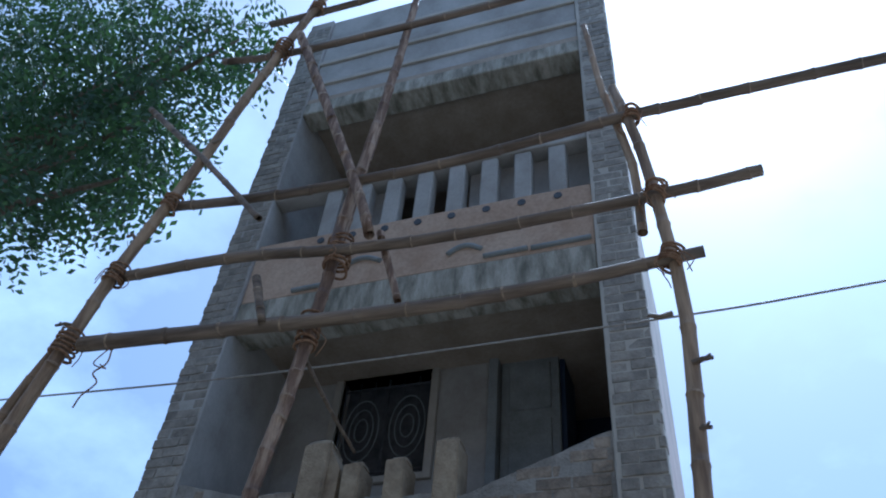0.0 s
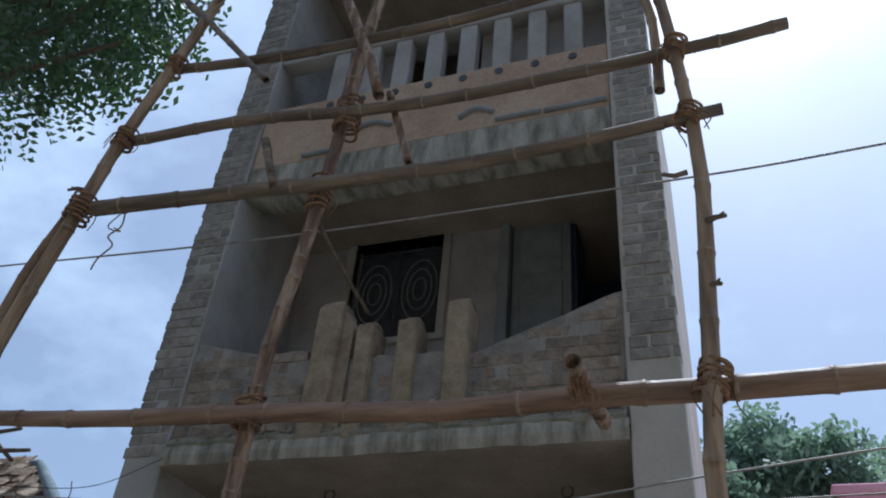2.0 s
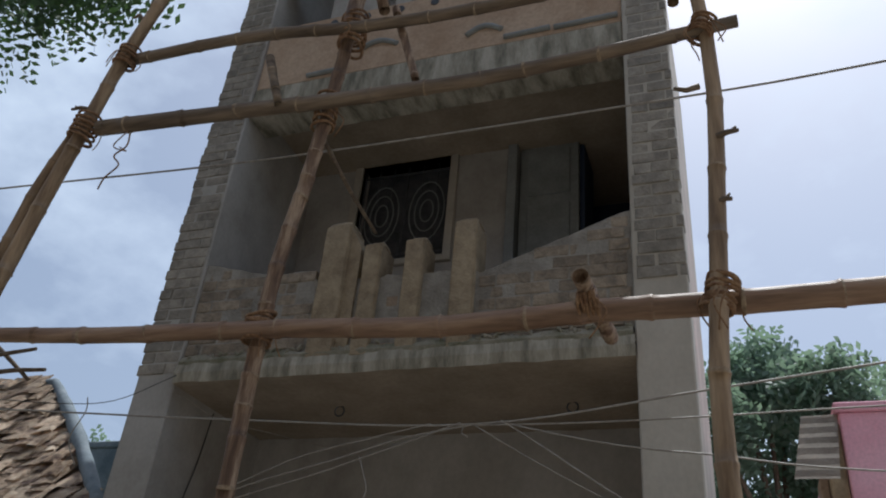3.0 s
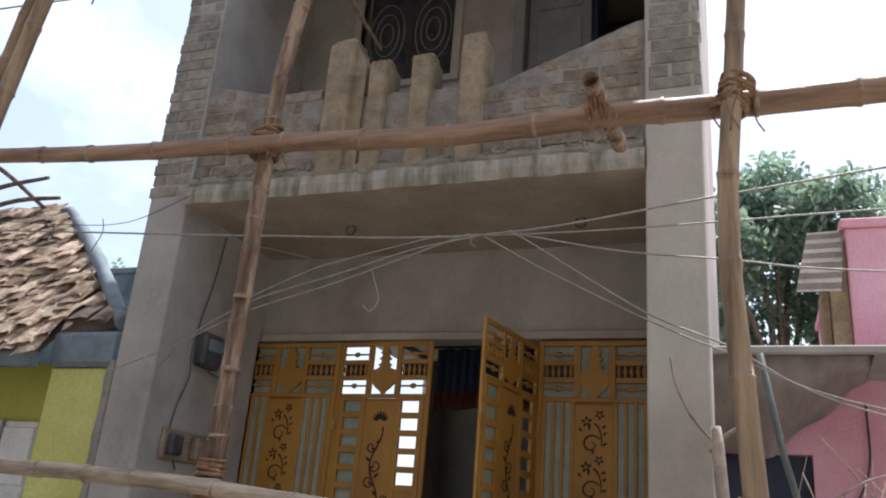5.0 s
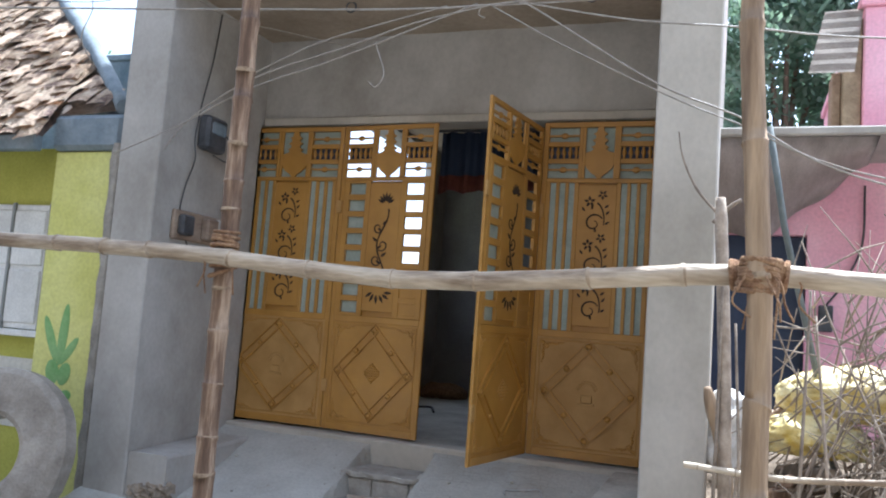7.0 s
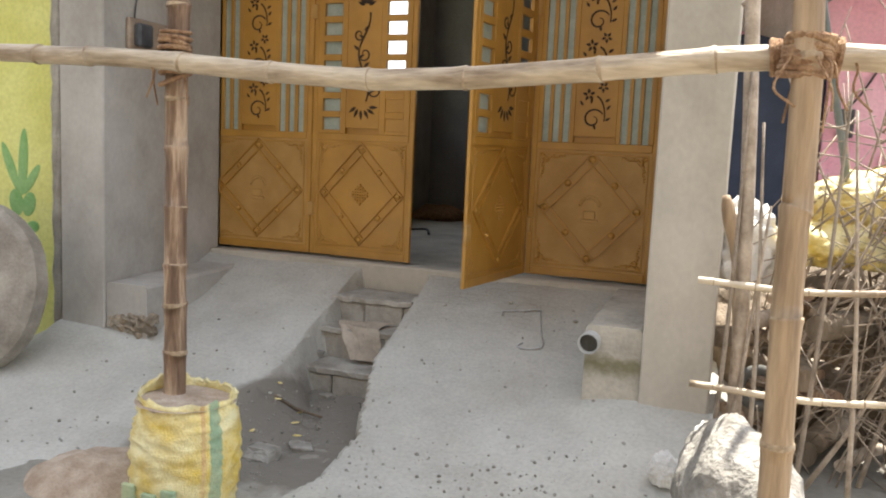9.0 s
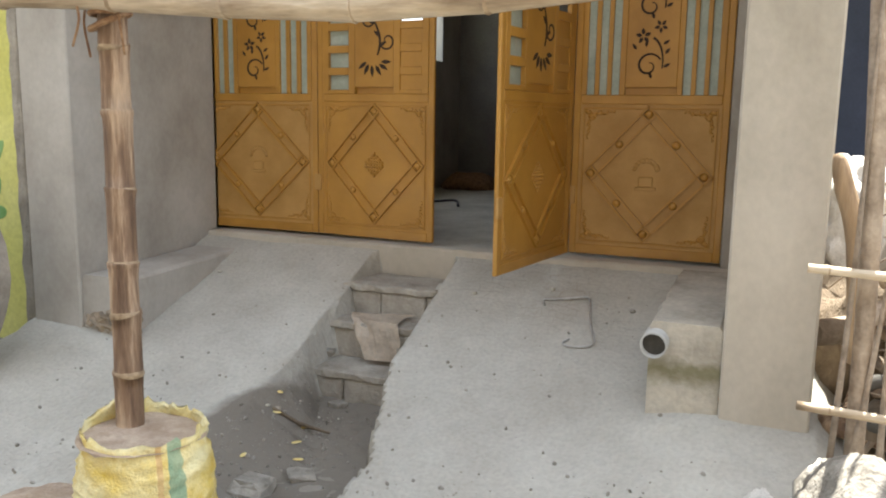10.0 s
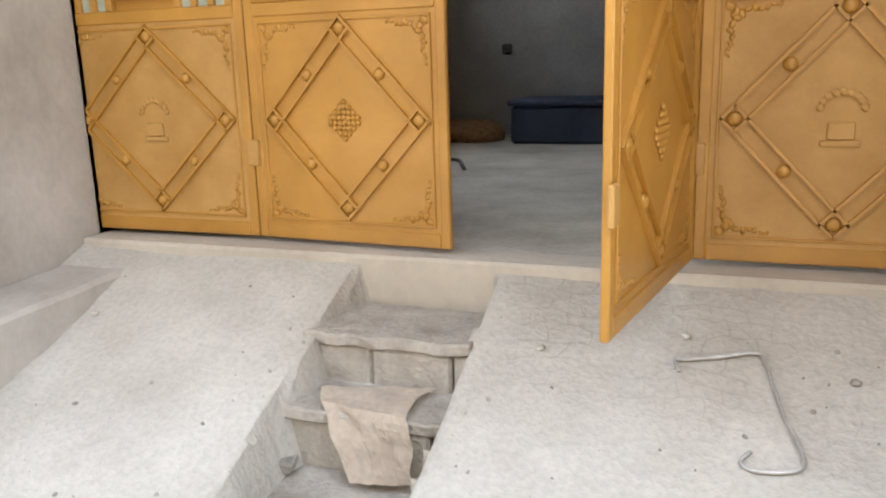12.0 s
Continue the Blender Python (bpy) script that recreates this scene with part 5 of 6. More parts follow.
for v in bm.verts:
    v.co.z += 0.02 * nz(v.co.x, v.co.y, 1, 12)
tagged(obj("sand_heap", bm, SAND, smooth=True), "low spill of brown sand beside the sack", "sand", kind="stuff")

# ---- cables and small fittings on the house ----
YW = 3.5
wire("overhead_cable", [(-7.0, YW, 5.05), (-4.56, YW, 4.92), (-2.17, YW, 4.79), (0.3, YW, 4.77), (1.4, YW, 4.8), (4.0, YW, 4.95)], 0.0075, WIRE, "twisted pale overhead cable across the front", group="overhead cables")
wire("overhead_cable", [(-7.0, YW, 3.35), (-3.91, YW, 3.15), (-3.23, YW, 3.1), (-2.04, YW, 3.01), (-0.73, YW, 2.94), (0.33, YW, 3.06), (0.99, YW, 3.14), (4.0, YW, 3.5)], 0.0054, WIRE, "thin pale overhead cable strung across the front", group="overhead cables")
wire("overhead_cable", [(-0.73, YW, 2.935), (-0.2, YW, 2.93), (0.35, YW, 2.94), (1.2, 3.6, 3.0), (4.0, 4.0, 3.2)], 0.0041, WIRE, "thin pale service cable leaving the knot", group="overhead cables")
wire("overhead_cable", [(-0.62, YW, 2.95), (-0.1, YW, 2.83), (0.34, YW, 2.77), (1.2, 3.7, 2.74), (4.0, 4.2, 2.8)], 0.0041, WIRE, "thin pale service cable leaving the knot", group="overhead cables")
wire("overhead_cable", [(-0.60, YW, 2.955), (-0.45, YW, 2.86), (0.03, YW, 2.54), (0.36, YW, 2.39), (1.0, 3.8, 2.15), (3.0, 4.5, 1.9)], 0.0041, WIRE, "pale service cable sagging towards the pink house", group="overhead cables")
wire("overhead_cable", [(-0.72, YW, 2.93), (-0.4, YW, 2.74), (0.05, YW, 2.5), (0.36, YW, 2.36), (1.0, 3.8, 2.18), (3.0, 4.5, 2.0)], 0.0034, WIRE, "pale service cable sagging towards the pink house", group="overhead cables")
wire("overhead_cable", [(-0.73, YW, 2.94), (-1.1, YW, 2.88), (-1.46, YW, 2.78), (-1.98, YW, 2.64), (-2.5, 3.7, 2.5), (-3.0, 4.1, 2.42)], 0.0041, WIRE, "pale service cable drooping to the grey pier", group="overhead cables")
wire("overhead_cable", [(-0.80, YW, 2.95), (-1.2, YW, 2.82), (-1.55, YW, 2.71), (-2.0, YW, 2.585), (-2.6, 3.7, 2.45), (-3.36, 4.06, 2.38)], 0.0041, WIRE, "pale service cable drooping to the grey pier", group="overhead cables")
wire("overhead_cable", [(-0.95, YW, 2.95), (-1.35, YW, 2.87), (-1.65, YW, 2.80), (-2.0, YW, 2.66)], 0.0034, WIRE, "thin pale service cable drooping to the grey pier", group="overhead cables")
wire("hanging_wire", [(-1.31, YW, 2.80), (-1.28, YW, 2.72), (-1.25, YW, 2.63), (-1.29, YW, 2.57), (-1.33, YW, 2.60)], 0.0034, WIRE, "short loose wire end hanging from the cables", group="loose wires")
wire("hanging_wire", [(-0.78, YW, 2.94), (-0.79, YW, 2.90), (-0.76, YW, 2.88)], 0.0027, WIRE, "short loose wire end hanging from the cables", group="loose wires")
wire("hanging_wire", [(-2.83, 2.88, 4.62), (-2.80, 2.86, 4.5), (-2.87, 2.86, 4.44), (-2.81, 2.86, 4.36), (-2.88, 2.86, 4.28), (-2.90, 2.86, 4.2)], 0.005, ROPE, "loose knotted cord hanging from a rail", group="loose wires")
wire("hanging_wire", [(-2.83, 2.86, 4.62), (-2.88, 2.84, 4.5), (-2.79, 2.86, 4.46), (-2.85, 2.86, 4.5)], 0.004, ROPE, "loose knotted cord hanging from a rail", group="loose wires")
wire("hanging_wire", [(-2.99, YF - 0.03, 3.55), (-3.3, 3.9, 3.33), (-3.6, 3.7, 3.25), (-4.2, 3.6, 3.28), (-5.2, 3.6, 3.35)], 0.0027, WIRE_DARK, "thin loose wire drooping off the pier", group="loose wires")
wire("hanging_wire", [(-3.42, 3.8, 3.32), (-3.40, 3.8, 3.22), (-3.46, 3.8, 3.05), (-3.40, 3.85, 2.9)], 0.0034, WIRE, "bent pale wire loop beside the pier", group="loose wires")
wire("hanging_wire", [(-3.01, 4.12, 3.46), (-2.75, 4.3, 3.32), (-2.5, 4.5, 3.3), (-2.0, 4.7, 3.22)], 0.0027, WIRE, "thin wire slung below the slab", group="loose wires")
for pts, r in (([(0.108, 3.78, 2.40), (0.131, 3.76, 2.28), (0.195, 3.75, 2.137), (0.298, 3.74, 2.012)], [0.003, 0.0045, 0.006, 0.0075]), ([(0.27, 3.75, 1.985), (0.31, 3.74, 2.02), (0.345, 3.74, 2.06), (0.385, 3.74, 2.085)], [0.009, 0.010, 0.009, 0.008])):
    line = smooth_line(pts, 4)
    tagged(obj("dry_twig", tube(bmesh.new(), line, [r[min(3, k // 4)] for k in range(len(line))], 7), TWIG), "thin bent dry twig caught on the fence post", "twig", "caught twigs")
mt = thing("electric_meter", "dark electricity meter with looped black cable on the side wall", "meter", at=(XLI + 0.002, 4.53, 2.61))
part("meter_case", B(0, 0.09, -0.11, 0.11, -0.11, 0.12, 0.02), IRON, mt)
part("meter_window", B(0.088, 0.094, -0.07, 0.07, 0.0, 0.08, 0.01), GREYBLUE, mt)
part("meter_cable", tube(bmesh.new(), smooth_line([(0.01, 0.02, 0.86), (0.02, -0.04, 0.5), (0.02, -0.11, 0.2), (0.03, -0.16, -0.05), (0.03, -0.14, -0.2), (0.02, -0.2, -0.4), (0.02, -0.22, -0.6), (0.02, -0.1, -0.78)], 5), 0.0045, 6), WIRE_DARK, mt)
part("meter_cable", tube(bmesh.new(), smooth_line([(0.05, 0.11, 0.05), (0.05, 0.2, -0.02), (0.05, 0.18, -0.14), (0.05, 0.02, -0.13)], 5), 0.0045, 6), WIRE_DARK, mt)
fb = thing("fuse_board", "weathered wooden fuse board with two switches on the side wall", "fuse board", at=(XLI + 0.002, 4.5, 1.98))
part("board", B(0, 0.03, -0.25, 0.25, -0.1, 0.09, 0.008), OLDWOOD, fb)
part("switch_block", B(0.03, 0.08, -0.22, -0.1, -0.07, 0.06, 0.012), IRON, fb)
part("switch_block", B(0.03, 0.09, 0.02, 0.14, -0.08, 0.07, 0.012), OLDWOOD, fb)
part("cover_plate", B(0.03, 0.05, 0.17, 0.22, -0.09, 0.08, 0.006), CREAM, fb)
for z in (1.0, 1.12):
    part("hinge", tube(bmesh.new(), [(0.0, -0.05, z), (0.0, -0.05, z + 0.1)], 0.022, 10), STEEL, first_leaf, "stubby welded steel hinge")

# thing on the ramp: bent rod, grit, chips
def on_ramp(x, y, h=0.0):
    return (x, y, ramp_height(x, y) + h)


wire("bent_rod", [on_ramp(-0.85, 4.735, 0.006), on_ramp(-0.862, 4.775, 0.007), on_ramp(-0.835, 4.776, 0.008), on_ramp(-0.75, 4.795, 0.012), on_ramp(-0.675, 4.815, 0.012), on_ramp(-0.65, 4.79, 0.01), on_ramp(-0.612, 4.64, 0.01), on_ramp(-0.572, 4.53, 0.01), on_ramp(-0.588, 4.488, 0.009), on_ramp(-0.67, 4.478, 0.008), on_ramp(-0.70, 4.497, 0.008), on_ramp(-0.68, 4.525, 0.008)], 0.005, STEEL, "bent pale steel rod lying on the ramp", "rod")
gr = random.Random(8)
bm = bmesh.new()
for k in range(2300):
    x, y = gr.uniform(-2.9, 0.0), 5.0 - 2.35 * gr.random() ** 0.7
    if k > 900:
        x, y = (gr.uniform(-1.2, 0.5), gr.uniform(2.6, 3.6)) if k > 1300 else (gr.uniform(-1.9, -1.4), gr.uniform(3.2, 4.3))
    r = 0.0018 + 0.009 * gr.random() ** 4
    bmesh.ops.create_icosphere(bm, subdivisions=1, radius=r, matrix=Matrix.LocRotScale(on_ramp(x, y, r * 0.3), Euler((gr.random() * 3, gr.random() * 3, 0)), (1, gr.uniform(0.6, 1.2), 0.6)))
tagged(obj("grit", bm, RUBBLE), "small loose grit and pebbles on the ramp", "grit", kind="stuff")
for k in range(26):
    if k < 8:
        x, y = -1.86 + 0.5 * gr.random(), gr.uniform(3.4, 4.3)
    else:
        x, y = gr.uniform(-2.7, -0.2), gr.uniform(2.9, 4.9)
    bm = bmesh.new()
    bmesh.ops.create_icosphere(bm, subdivisions=2, radius=gr.uniform(0.006, 0.016))
    for v in bm.verts:
        v.co *= 1 + 0.35 * nz(v.co.x * 60, v.co.y * 60, k + v.co.z * 60)
        v.co.z *= 0.6
    ob = obj("stone", bm, [RUBBLE, CONCRETE, STONE][k % 3])
    ob.matrix_world = Matrix.Translation(on_ramp(x, y, 0.006))
    tagged(ob, "small loose stone lying on the dusty ramp", "stone", "loose stones")
for k, (x, y) in enumerate(((-1.78, 3.92), (-1.62, 3.82), (-1.72, 3.6), (-1.83, 4.02), (-1.55, 3.72), (-1.68, 3.98))):
    bm = bmesh.new()
    bmesh.ops.create_icosphere(bm, subdivisions=2, radius=0.016, matrix=Matrix.Diagonal((1.4, 0.7, 0.22, 1)))
    ob = obj("fallen_petal", bm, SACK_Y)
    ob.matrix_world = pose(*on_ramp(x, y, 0.006), 0, 0, 50 * k)
    tagged(ob, "small yellow fallen petal in the channel", "petal", "fallen petals")
bm = tube(bmesh.new(), [on_ramp(-1.80, 3.92, 0.012), on_ramp(-1.7, 3.96, 0.012), on_ramp(-1.56, 3.98, 0.014)], [0.007, 0.009, 0.006], 7)
tagged(obj("stick", bm, BARK), "short dark stick lying in the channel", "stick")
chunk = [(-1.56, 3.44, 0.075), (-1.47, 3.62, 0.05), (-1.70, 4.30, 0.04), (-1.88, 4.52, 0.05)]
for k, (x, y, r) in enumerate(chunk):
    bm = B(-r, r, -r * 0.8, r * 0.8, -r * 0.35, r * 0.35, r * 0.12)
    bmesh.ops.subdivide_edges(bm, edges=bm.edges[:], cuts=2)
    for v in bm.verts:
        v.co += Vector((nz(v.co.x, v.co.z, k, 18), nz(v.co.z, v.co.y, k + 3, 18), nz(v.co.y, v.co.x, k + 7, 18))) * r * 0.35
    z = 0.38 if y > 4.55 else 0.2 if y > 4.4 else ramp_height(x, y)
    ob = obj("cement_chunk", bm, RUBBLE)
    ob.matrix_world = pose(x, y, z + r * 0.25, 8 * k, 5, 37 * k)
    tagged(ob, "broken dusty cement chunk beside the steps", "rubble", "cement chunks")

# ---- neighbour on the left: lime-yellow house with an old tiled roof ----
lh = thing("yellow_house", "low lime-yellow painted house under an old clay tile roof", "house")
part("wall", B(-10, -3.92, 4.40, 4.7, -0.1, 2.5), OLIVE, lh, "mustard-green front wall")
part("pilaster", B(-3.92, -3.40, 4.15, 4.7, -0.1, 2.42, 0.01), YELLOW, lh, "bright lime-yellow pilaster")
part("pilaster_cap", B(-3.94, -3.36, 4.11, 4.7, 2.425, 2.66, 0.03), GREYBLUE, lh, "blue-grey stained cap block")
part("eave_board", B(-10, -3.95, 3.98, 4.06, 2.40, 2.50, 0.006), GREYBLUE, lh, "grey eave board")
win = part("window", B(-4.78, -4.12, 4.36, 4.42, 1.22, 2.09, 0.006), WHITE, lh, "white-painted closed wooden window")
for x0, x1 in ((-4.75, -4.46), (-4.44, -4.15)):
    for z0, z1 in ((1.26, 1.63), (1.66, 2.05)):
        part("pane", B(x0, x1, 4.348, 4.366, z0, z1, 0.008), WHITE, win)
for x in (-4.79, -4.45, -4.11):
    part("window_stile", B(x - 0.012, x + 0.012, 4.34, 4.364, 1.2, 2.1, 0.003), GREYDOOR, win)
part("sill", B(-4.84, -4.06, 4.33, 4.42, 1.17, 1.215, 0.006), WHITE, win)
# painted plant and emblem, flat paint on the walls
def blade(cx, cz, ang, ln, wd):
    bm = bmesh.new()
    c = (cx + 0.5 * ln * math.sin(ang), 4.149, cz + 0.5 * ln * math.cos(ang))
    bmesh.ops.create_icosphere(bm, subdivisions=3, radius=0.5, matrix=Matrix.LocRotScale(c, Euler((0, ang, 0)), (wd, 0.008, ln)))
    return bm


mural = thing("painted_plant", "green plant with upright blades painted on the pilaster", "mural")
for cx, cz, a, ln, wd in ((-3.69, 1.02, 0.06, 0.40, 0.075), (-3.71, 1.04, -0.42, 0.32, 0.07), (-3.68, 1.03, 0.62, 0.22, 0.06), (-3.72, 0.9, -0.2, 0.16, 0.11), (-3.66, 0.9, 0.3, 0.15, 0.1), (-3.66, 0.83, 1.4, 0.1, 0.07), (-3.7, 0.83, -1.4, 0.12, 0.07)):
    part("painted_leaf", blade(cx, cz, a, ln, wd), GREENPAINT, mural)
em = thing("painted_emblem", "white and teal painted shield on the wall", "mural")
part("shield", B(-4.75, -4.02, 4.393, 4.3985, 0.55, 1.02, 0.0), CREAM, em)
part("shield_field", B(-4.45, -4.06, 4.389, 4.392, 0.62, 0.92, 0.0), TEAL, em)
# roof slope with single tiles
E0, R0, XV1 = Vector((0, 3.93, 2.44)), Vector((0, 5.4, 4.17)), -5.5


def verge_x(y):
    return min(-3.40, -3.42 + (XV1 + 3.42) * (y - 4.18) / 1.22)


sl = R0 - E0
bm = bmesh.new()
bm.faces.new([bm.verts.new(q) for q in ((-10, 4.0, 2.43), (-3.96, 4.0, 2.43), (-3.96, 4.2, 2.67), (-3.44, 4.24, 2.72), (XV1, 5.45, 4.12), (-10, 5.45, 4.12))])
roof = part("roof", bm, TILE_BED, lh, "sagging roof of eroded tan-brown clay tiles")
bm = bmesh.new()
for q in (((-3.42, 4.18, 2.65), (-5.6, 6.0, 2.4), (XV1, 5.45, 4.12)), ((-10, 5.45, 4.12), (XV1, 5.45, 4.12), (-7.6, 6.55, 2.4), (-12, 6.55, 2.4))):
    bm.faces.new([bm.verts.new(w) for w in q])
part("roof_back", bm, GREYBLUE, lh)
bm = bmesh.new()
pts = [Vector((-3.42 + (XV1 + 3.42) * k / 12, 4.18 + 1.26 * k / 12, 2.72 + 1.46 * k / 12 + 0.05 * math.sin(math.pi * k / 12))) for k in range(13)] + [Vector((-10, 5.44, 4.2))]
tube(bm, pts, [0.055 + 0.02 * nz(k, 1, 1, 0.7) for k in range(14)], 10)
part("verge", bm, GREYBLUE, lh, "dark mortared verge and ridge")
tm = []
for v in range(4):
    bm = bmesh.new()
    rng = random.Random(50 + v)
    rows = []
    for j in range(3):
        u = j / 2
        rows.append([bm.verts.new(((0.092 - 0.012 * u) * math.cos(a) * rng.uniform(0.9, 1.1), 0.20 * u + rng.uniform(-0.024, 0.024) * (1 - u), (0.017 - 0.004 * u) * math.sin(a) + rng.uniform(-0.007, 0.007))) for a in [math.pi * k / 6 for k in range(7)]])
    for a, b in zip(rows, rows[1:]):
        for k in range(6):
            bm.faces.new((a[k], a[k + 1], b[k + 1], b[k]))
    bmesh.ops.solidify(bm, geom=bm.faces[:], thickness=0.013)
    me = bpy.data.meshes.new("tile")
    bm.to_mesh(me)
    bm.free()
    me.materials.append(TILE)
    tm.append(me)
tr = random.Random(5)
ang = math.atan2(sl.z, sl.y)
nrow = 25
for j in range(nrow):
    u = (j + 0.1) / nrow
    c = E0 + sl * u
    for k in range(11):
        x = min(verge_x(c.y + 0.1) - 0.08, -3.98 if c.y < 4.16 else 0) - 0.158 * k - (0.075 if j % 2 else 0.0) + tr.uniform(-0.03, 0.03)
        if x < -6.9:
            break
        ob = new("tile", tr.choice(tm))
        ob.parent = roof
        ob.matrix_basis = Matrix.Translation((x, c.y - 0.02 + tr.uniform(-0.03, 0.03), c.z + 0.02 + 0.035 * nz(x, u, 0, 2))) @ Matrix.Rotation(ang - 0.045 + tr.uniform(-0.05, 0.05), 4, "X") @ Matrix.Rotation(tr.uniform(-0.09, 0.09), 4, "Y") @ Matrix.Rotation(tr.uniform(-0.2, 0.2), 4, "Z")
dh = thing("grey_house", "dark blue-grey plastered house behind the tiled roof", "house")
part("wall", B(-9, -5.35, 6.6, 9.0, -0.1, 3.96), GREYBLUE, dh)
part("parapet_coping", B(-9.04, -5.31, 6.57, 9.04, 3.962, 4.03, 0.01), GREYBLUE, dh)
for a, b in (((-7.0, 5.3, 4.95), (-5.75, 5.35, 4.2)), ((-6.9, 5.3, 4.3), (-5.75, 5.3, 4.5)), ((-6.6, 5.3, 4.2), (-5.6, 5.35, 4.3))):
    tagged(obj("dead_branch", tube(bmesh.new(), smooth_line([a, (Vector(a) + Vector(b)) / 2 + Vector((0, 0, 0.05)), b], 4), [0.03, 0.028, 0.026, 0.024, 0.024, 0.023, 0.022, 0.02, 0.018], 7), BARK), "bare dead branch lying over the tiled roof", "branch", "roof branches")
# stone ring leaning on the wall
bm = bmesh.new()
seg, prof = 40, [(0.21, -0.06), (0.24, -0.075), (0.455, -0.07), (0.493, -0.045), (0.498, 0.045), (0.455, 0.07), (0.24, 0.075), (0.21, 0.06)]
rings = [[bm.verts.new((r * math.cos(a) * (1 + 0.03 * nz(math.cos(a) * 3, math.sin(a) * 3, 1)), h + 0.008 * nz(math.cos(a) * 5, math.sin(a) * 5, r * 4), r * math.sin(a))) for r, h in prof] for a in [2 * math.pi * k / seg for k in range(seg)]]
for a, b in zip(rings, rings[1:] + rings[:1]):
    for k in range(len(prof)):
        bm.faces.new((a[k], b[k], b[(k + 1) % len(prof)], a[(k + 1) % len(prof)]))
ring = obj("stone_ring", bm, STONE)
ring.matrix_world = pose(-3.605, 3.66, 0.535, -14, 0, 8)
tagged(ring, "thick grey stone ring leaning against the yellow wall", "stone ring")
for k, (x, y, r) in enumerate(((-3.2, 3.85, 0.09), (-3.12, 3.72, 0.07), (-3.3, 3.9, 0.11), (-3.42, 3.45, 0.08))):
    bm = bmesh.new()
    bmesh.ops.create_icosphere(bm, subdivisions=3, radius=r)
    for v in bm.verts:
        v.co *= 1 + 0.3 * nz(v.co.x * 9, v.co.y * 9, k + v.co.z * 9)
    ob = obj("stone", bm, STONE)
    ob.matrix_world = Matrix.Translation((x, y, street(x, y) + 0.4 * r))
    tagged(ob, "rough fist-sized grey stone at the wall foot", "stone", "wall stones")

# ---- neighbour on the right: pink house ----
ph = thing("pink_house", "pink-painted house with a cement canopy over its side door", "house")
part("wall", box(box(box(bmesh.new(), 0.11, 0.16, 6.9, 7.2, -0.1, 2.93), 0.16, 0.86, 6.9, 7.2, 2.36, 2.93), 0.86, 7, 6.9, 7.2, -0.1, 2.93), PINK, ph)
part("door", B(0.16, 0.86, 7.0, 7.05, 0.0, 2.36, 0.01), BLUEGATE, ph, "dark blue door")
part("side_wall", B(6.8, 7, 7.2, 10.4, -0.1, 2.93), PINK, ph)
part("upper_wall", B(1.235, 7, 7.0, 10.4, 2.995, 4.22, 0.01), PINK, ph)
part("parapet_coping", B(1.20, 7, 6.97, 10.4, 4.222, 4.30, 0.01), PINK, ph)
part("canopy", B(0.12, 7, 5.98, 7.2, 2.93, 2.99, 0.01), CEMENT, ph, "grey cement canopy slab")
bm = bmesh.new()
n = 24
rows = [[], [], [], []]
for i in range(n + 1):
    u = i / n
    x = 0.13 + 1.10 * u
    zl = 2.32 + 0.05 * u if u < 0.42 else 2.34 + 0.56 * (u - 0.42) / 0.58
    for j in range(4):
        v = j / 3
        rows[j].append(bm.verts.new((x, 6.02 + 0.8 * v, 2.925 + (zl - 2.925) * v + 0.03 * math.sin(5 * u + 9 * u * v) * v - 0.05 * math.sin(math.pi * v))))
for a_, b_ in zip(rows, rows[1:]):
    for i in range(n):
        bm.faces.new((a_[i], a_[i + 1], b_[i + 1], b_[i]))
bmesh.ops.solidify(bm, geom=bm.faces[:], thickness=0.006)
part("tarpaulin", bm, TARP, ph, "grey-brown tarpaulin slung under the canopy", smooth=True)
for k in range(5):
    part("scroll_ornament", tube(bmesh.new(), [(1.05 + 0.22 * k + 0.05 * math.cos(a) * (1 - a / 14), 6.885, 1.25 + 0.2 * (k % 2) + 0.07 * math.sin(a) * (1 - a / 14)) for a in [0.5 * j for j in range(20)]], 0.008, 5), PINK, ph)
part("brick_pier", B(1.10, 1.23, 7.06, 7.5, 2.995, 4.15, 0.006), TAN, ph, "bare tan brick pier")
part("brick_pier", B(1.03, 1.095, 7.2, 7.5, 2.995, 3.75, 0.006), BRICK, ph, "bare red brick pier")
bm = bmesh.new()
aw = [[bm.verts.new(Vector((0.95, 7.05, 4.215)).lerp(Vector((0.81, 6.6, 3.56)), k / 24).lerp(Vector((1.232, 7.05, 4.225)).lerp(Vector((1.127, 6.6, 3.56)), k / 24), j) + Vector((0, -0.004 * math.sin(k * 1.57), 0.003 * math.sin(k * 1.57)))) for j in (0, 1)] for k in range(25)]
for a, b in zip(aw, aw[1:]):
    bm.faces.new((a[0], a[1], b[1], b[0]))
bmesh.ops.solidify(bm, geom=bm.faces[:], thickness=0.01)
part("awning", bm, ASBESTOS, ph, "small corrugated cement awning")
part("meter_box", B(0.95, 1.05, 6.84, 6.9, 1.62, 1.82, 0.006), IRON, ph, "small dark meter box")
part("cable", tube(bmesh.new(), smooth_line([(1.25, 6.88, 2.75), (1.24, 6.88, 2.3), (1.12, 6.88, 2.0), (1.0, 6.87, 1.82)], 5), 0.008, 6), WIRE_DARK, ph)
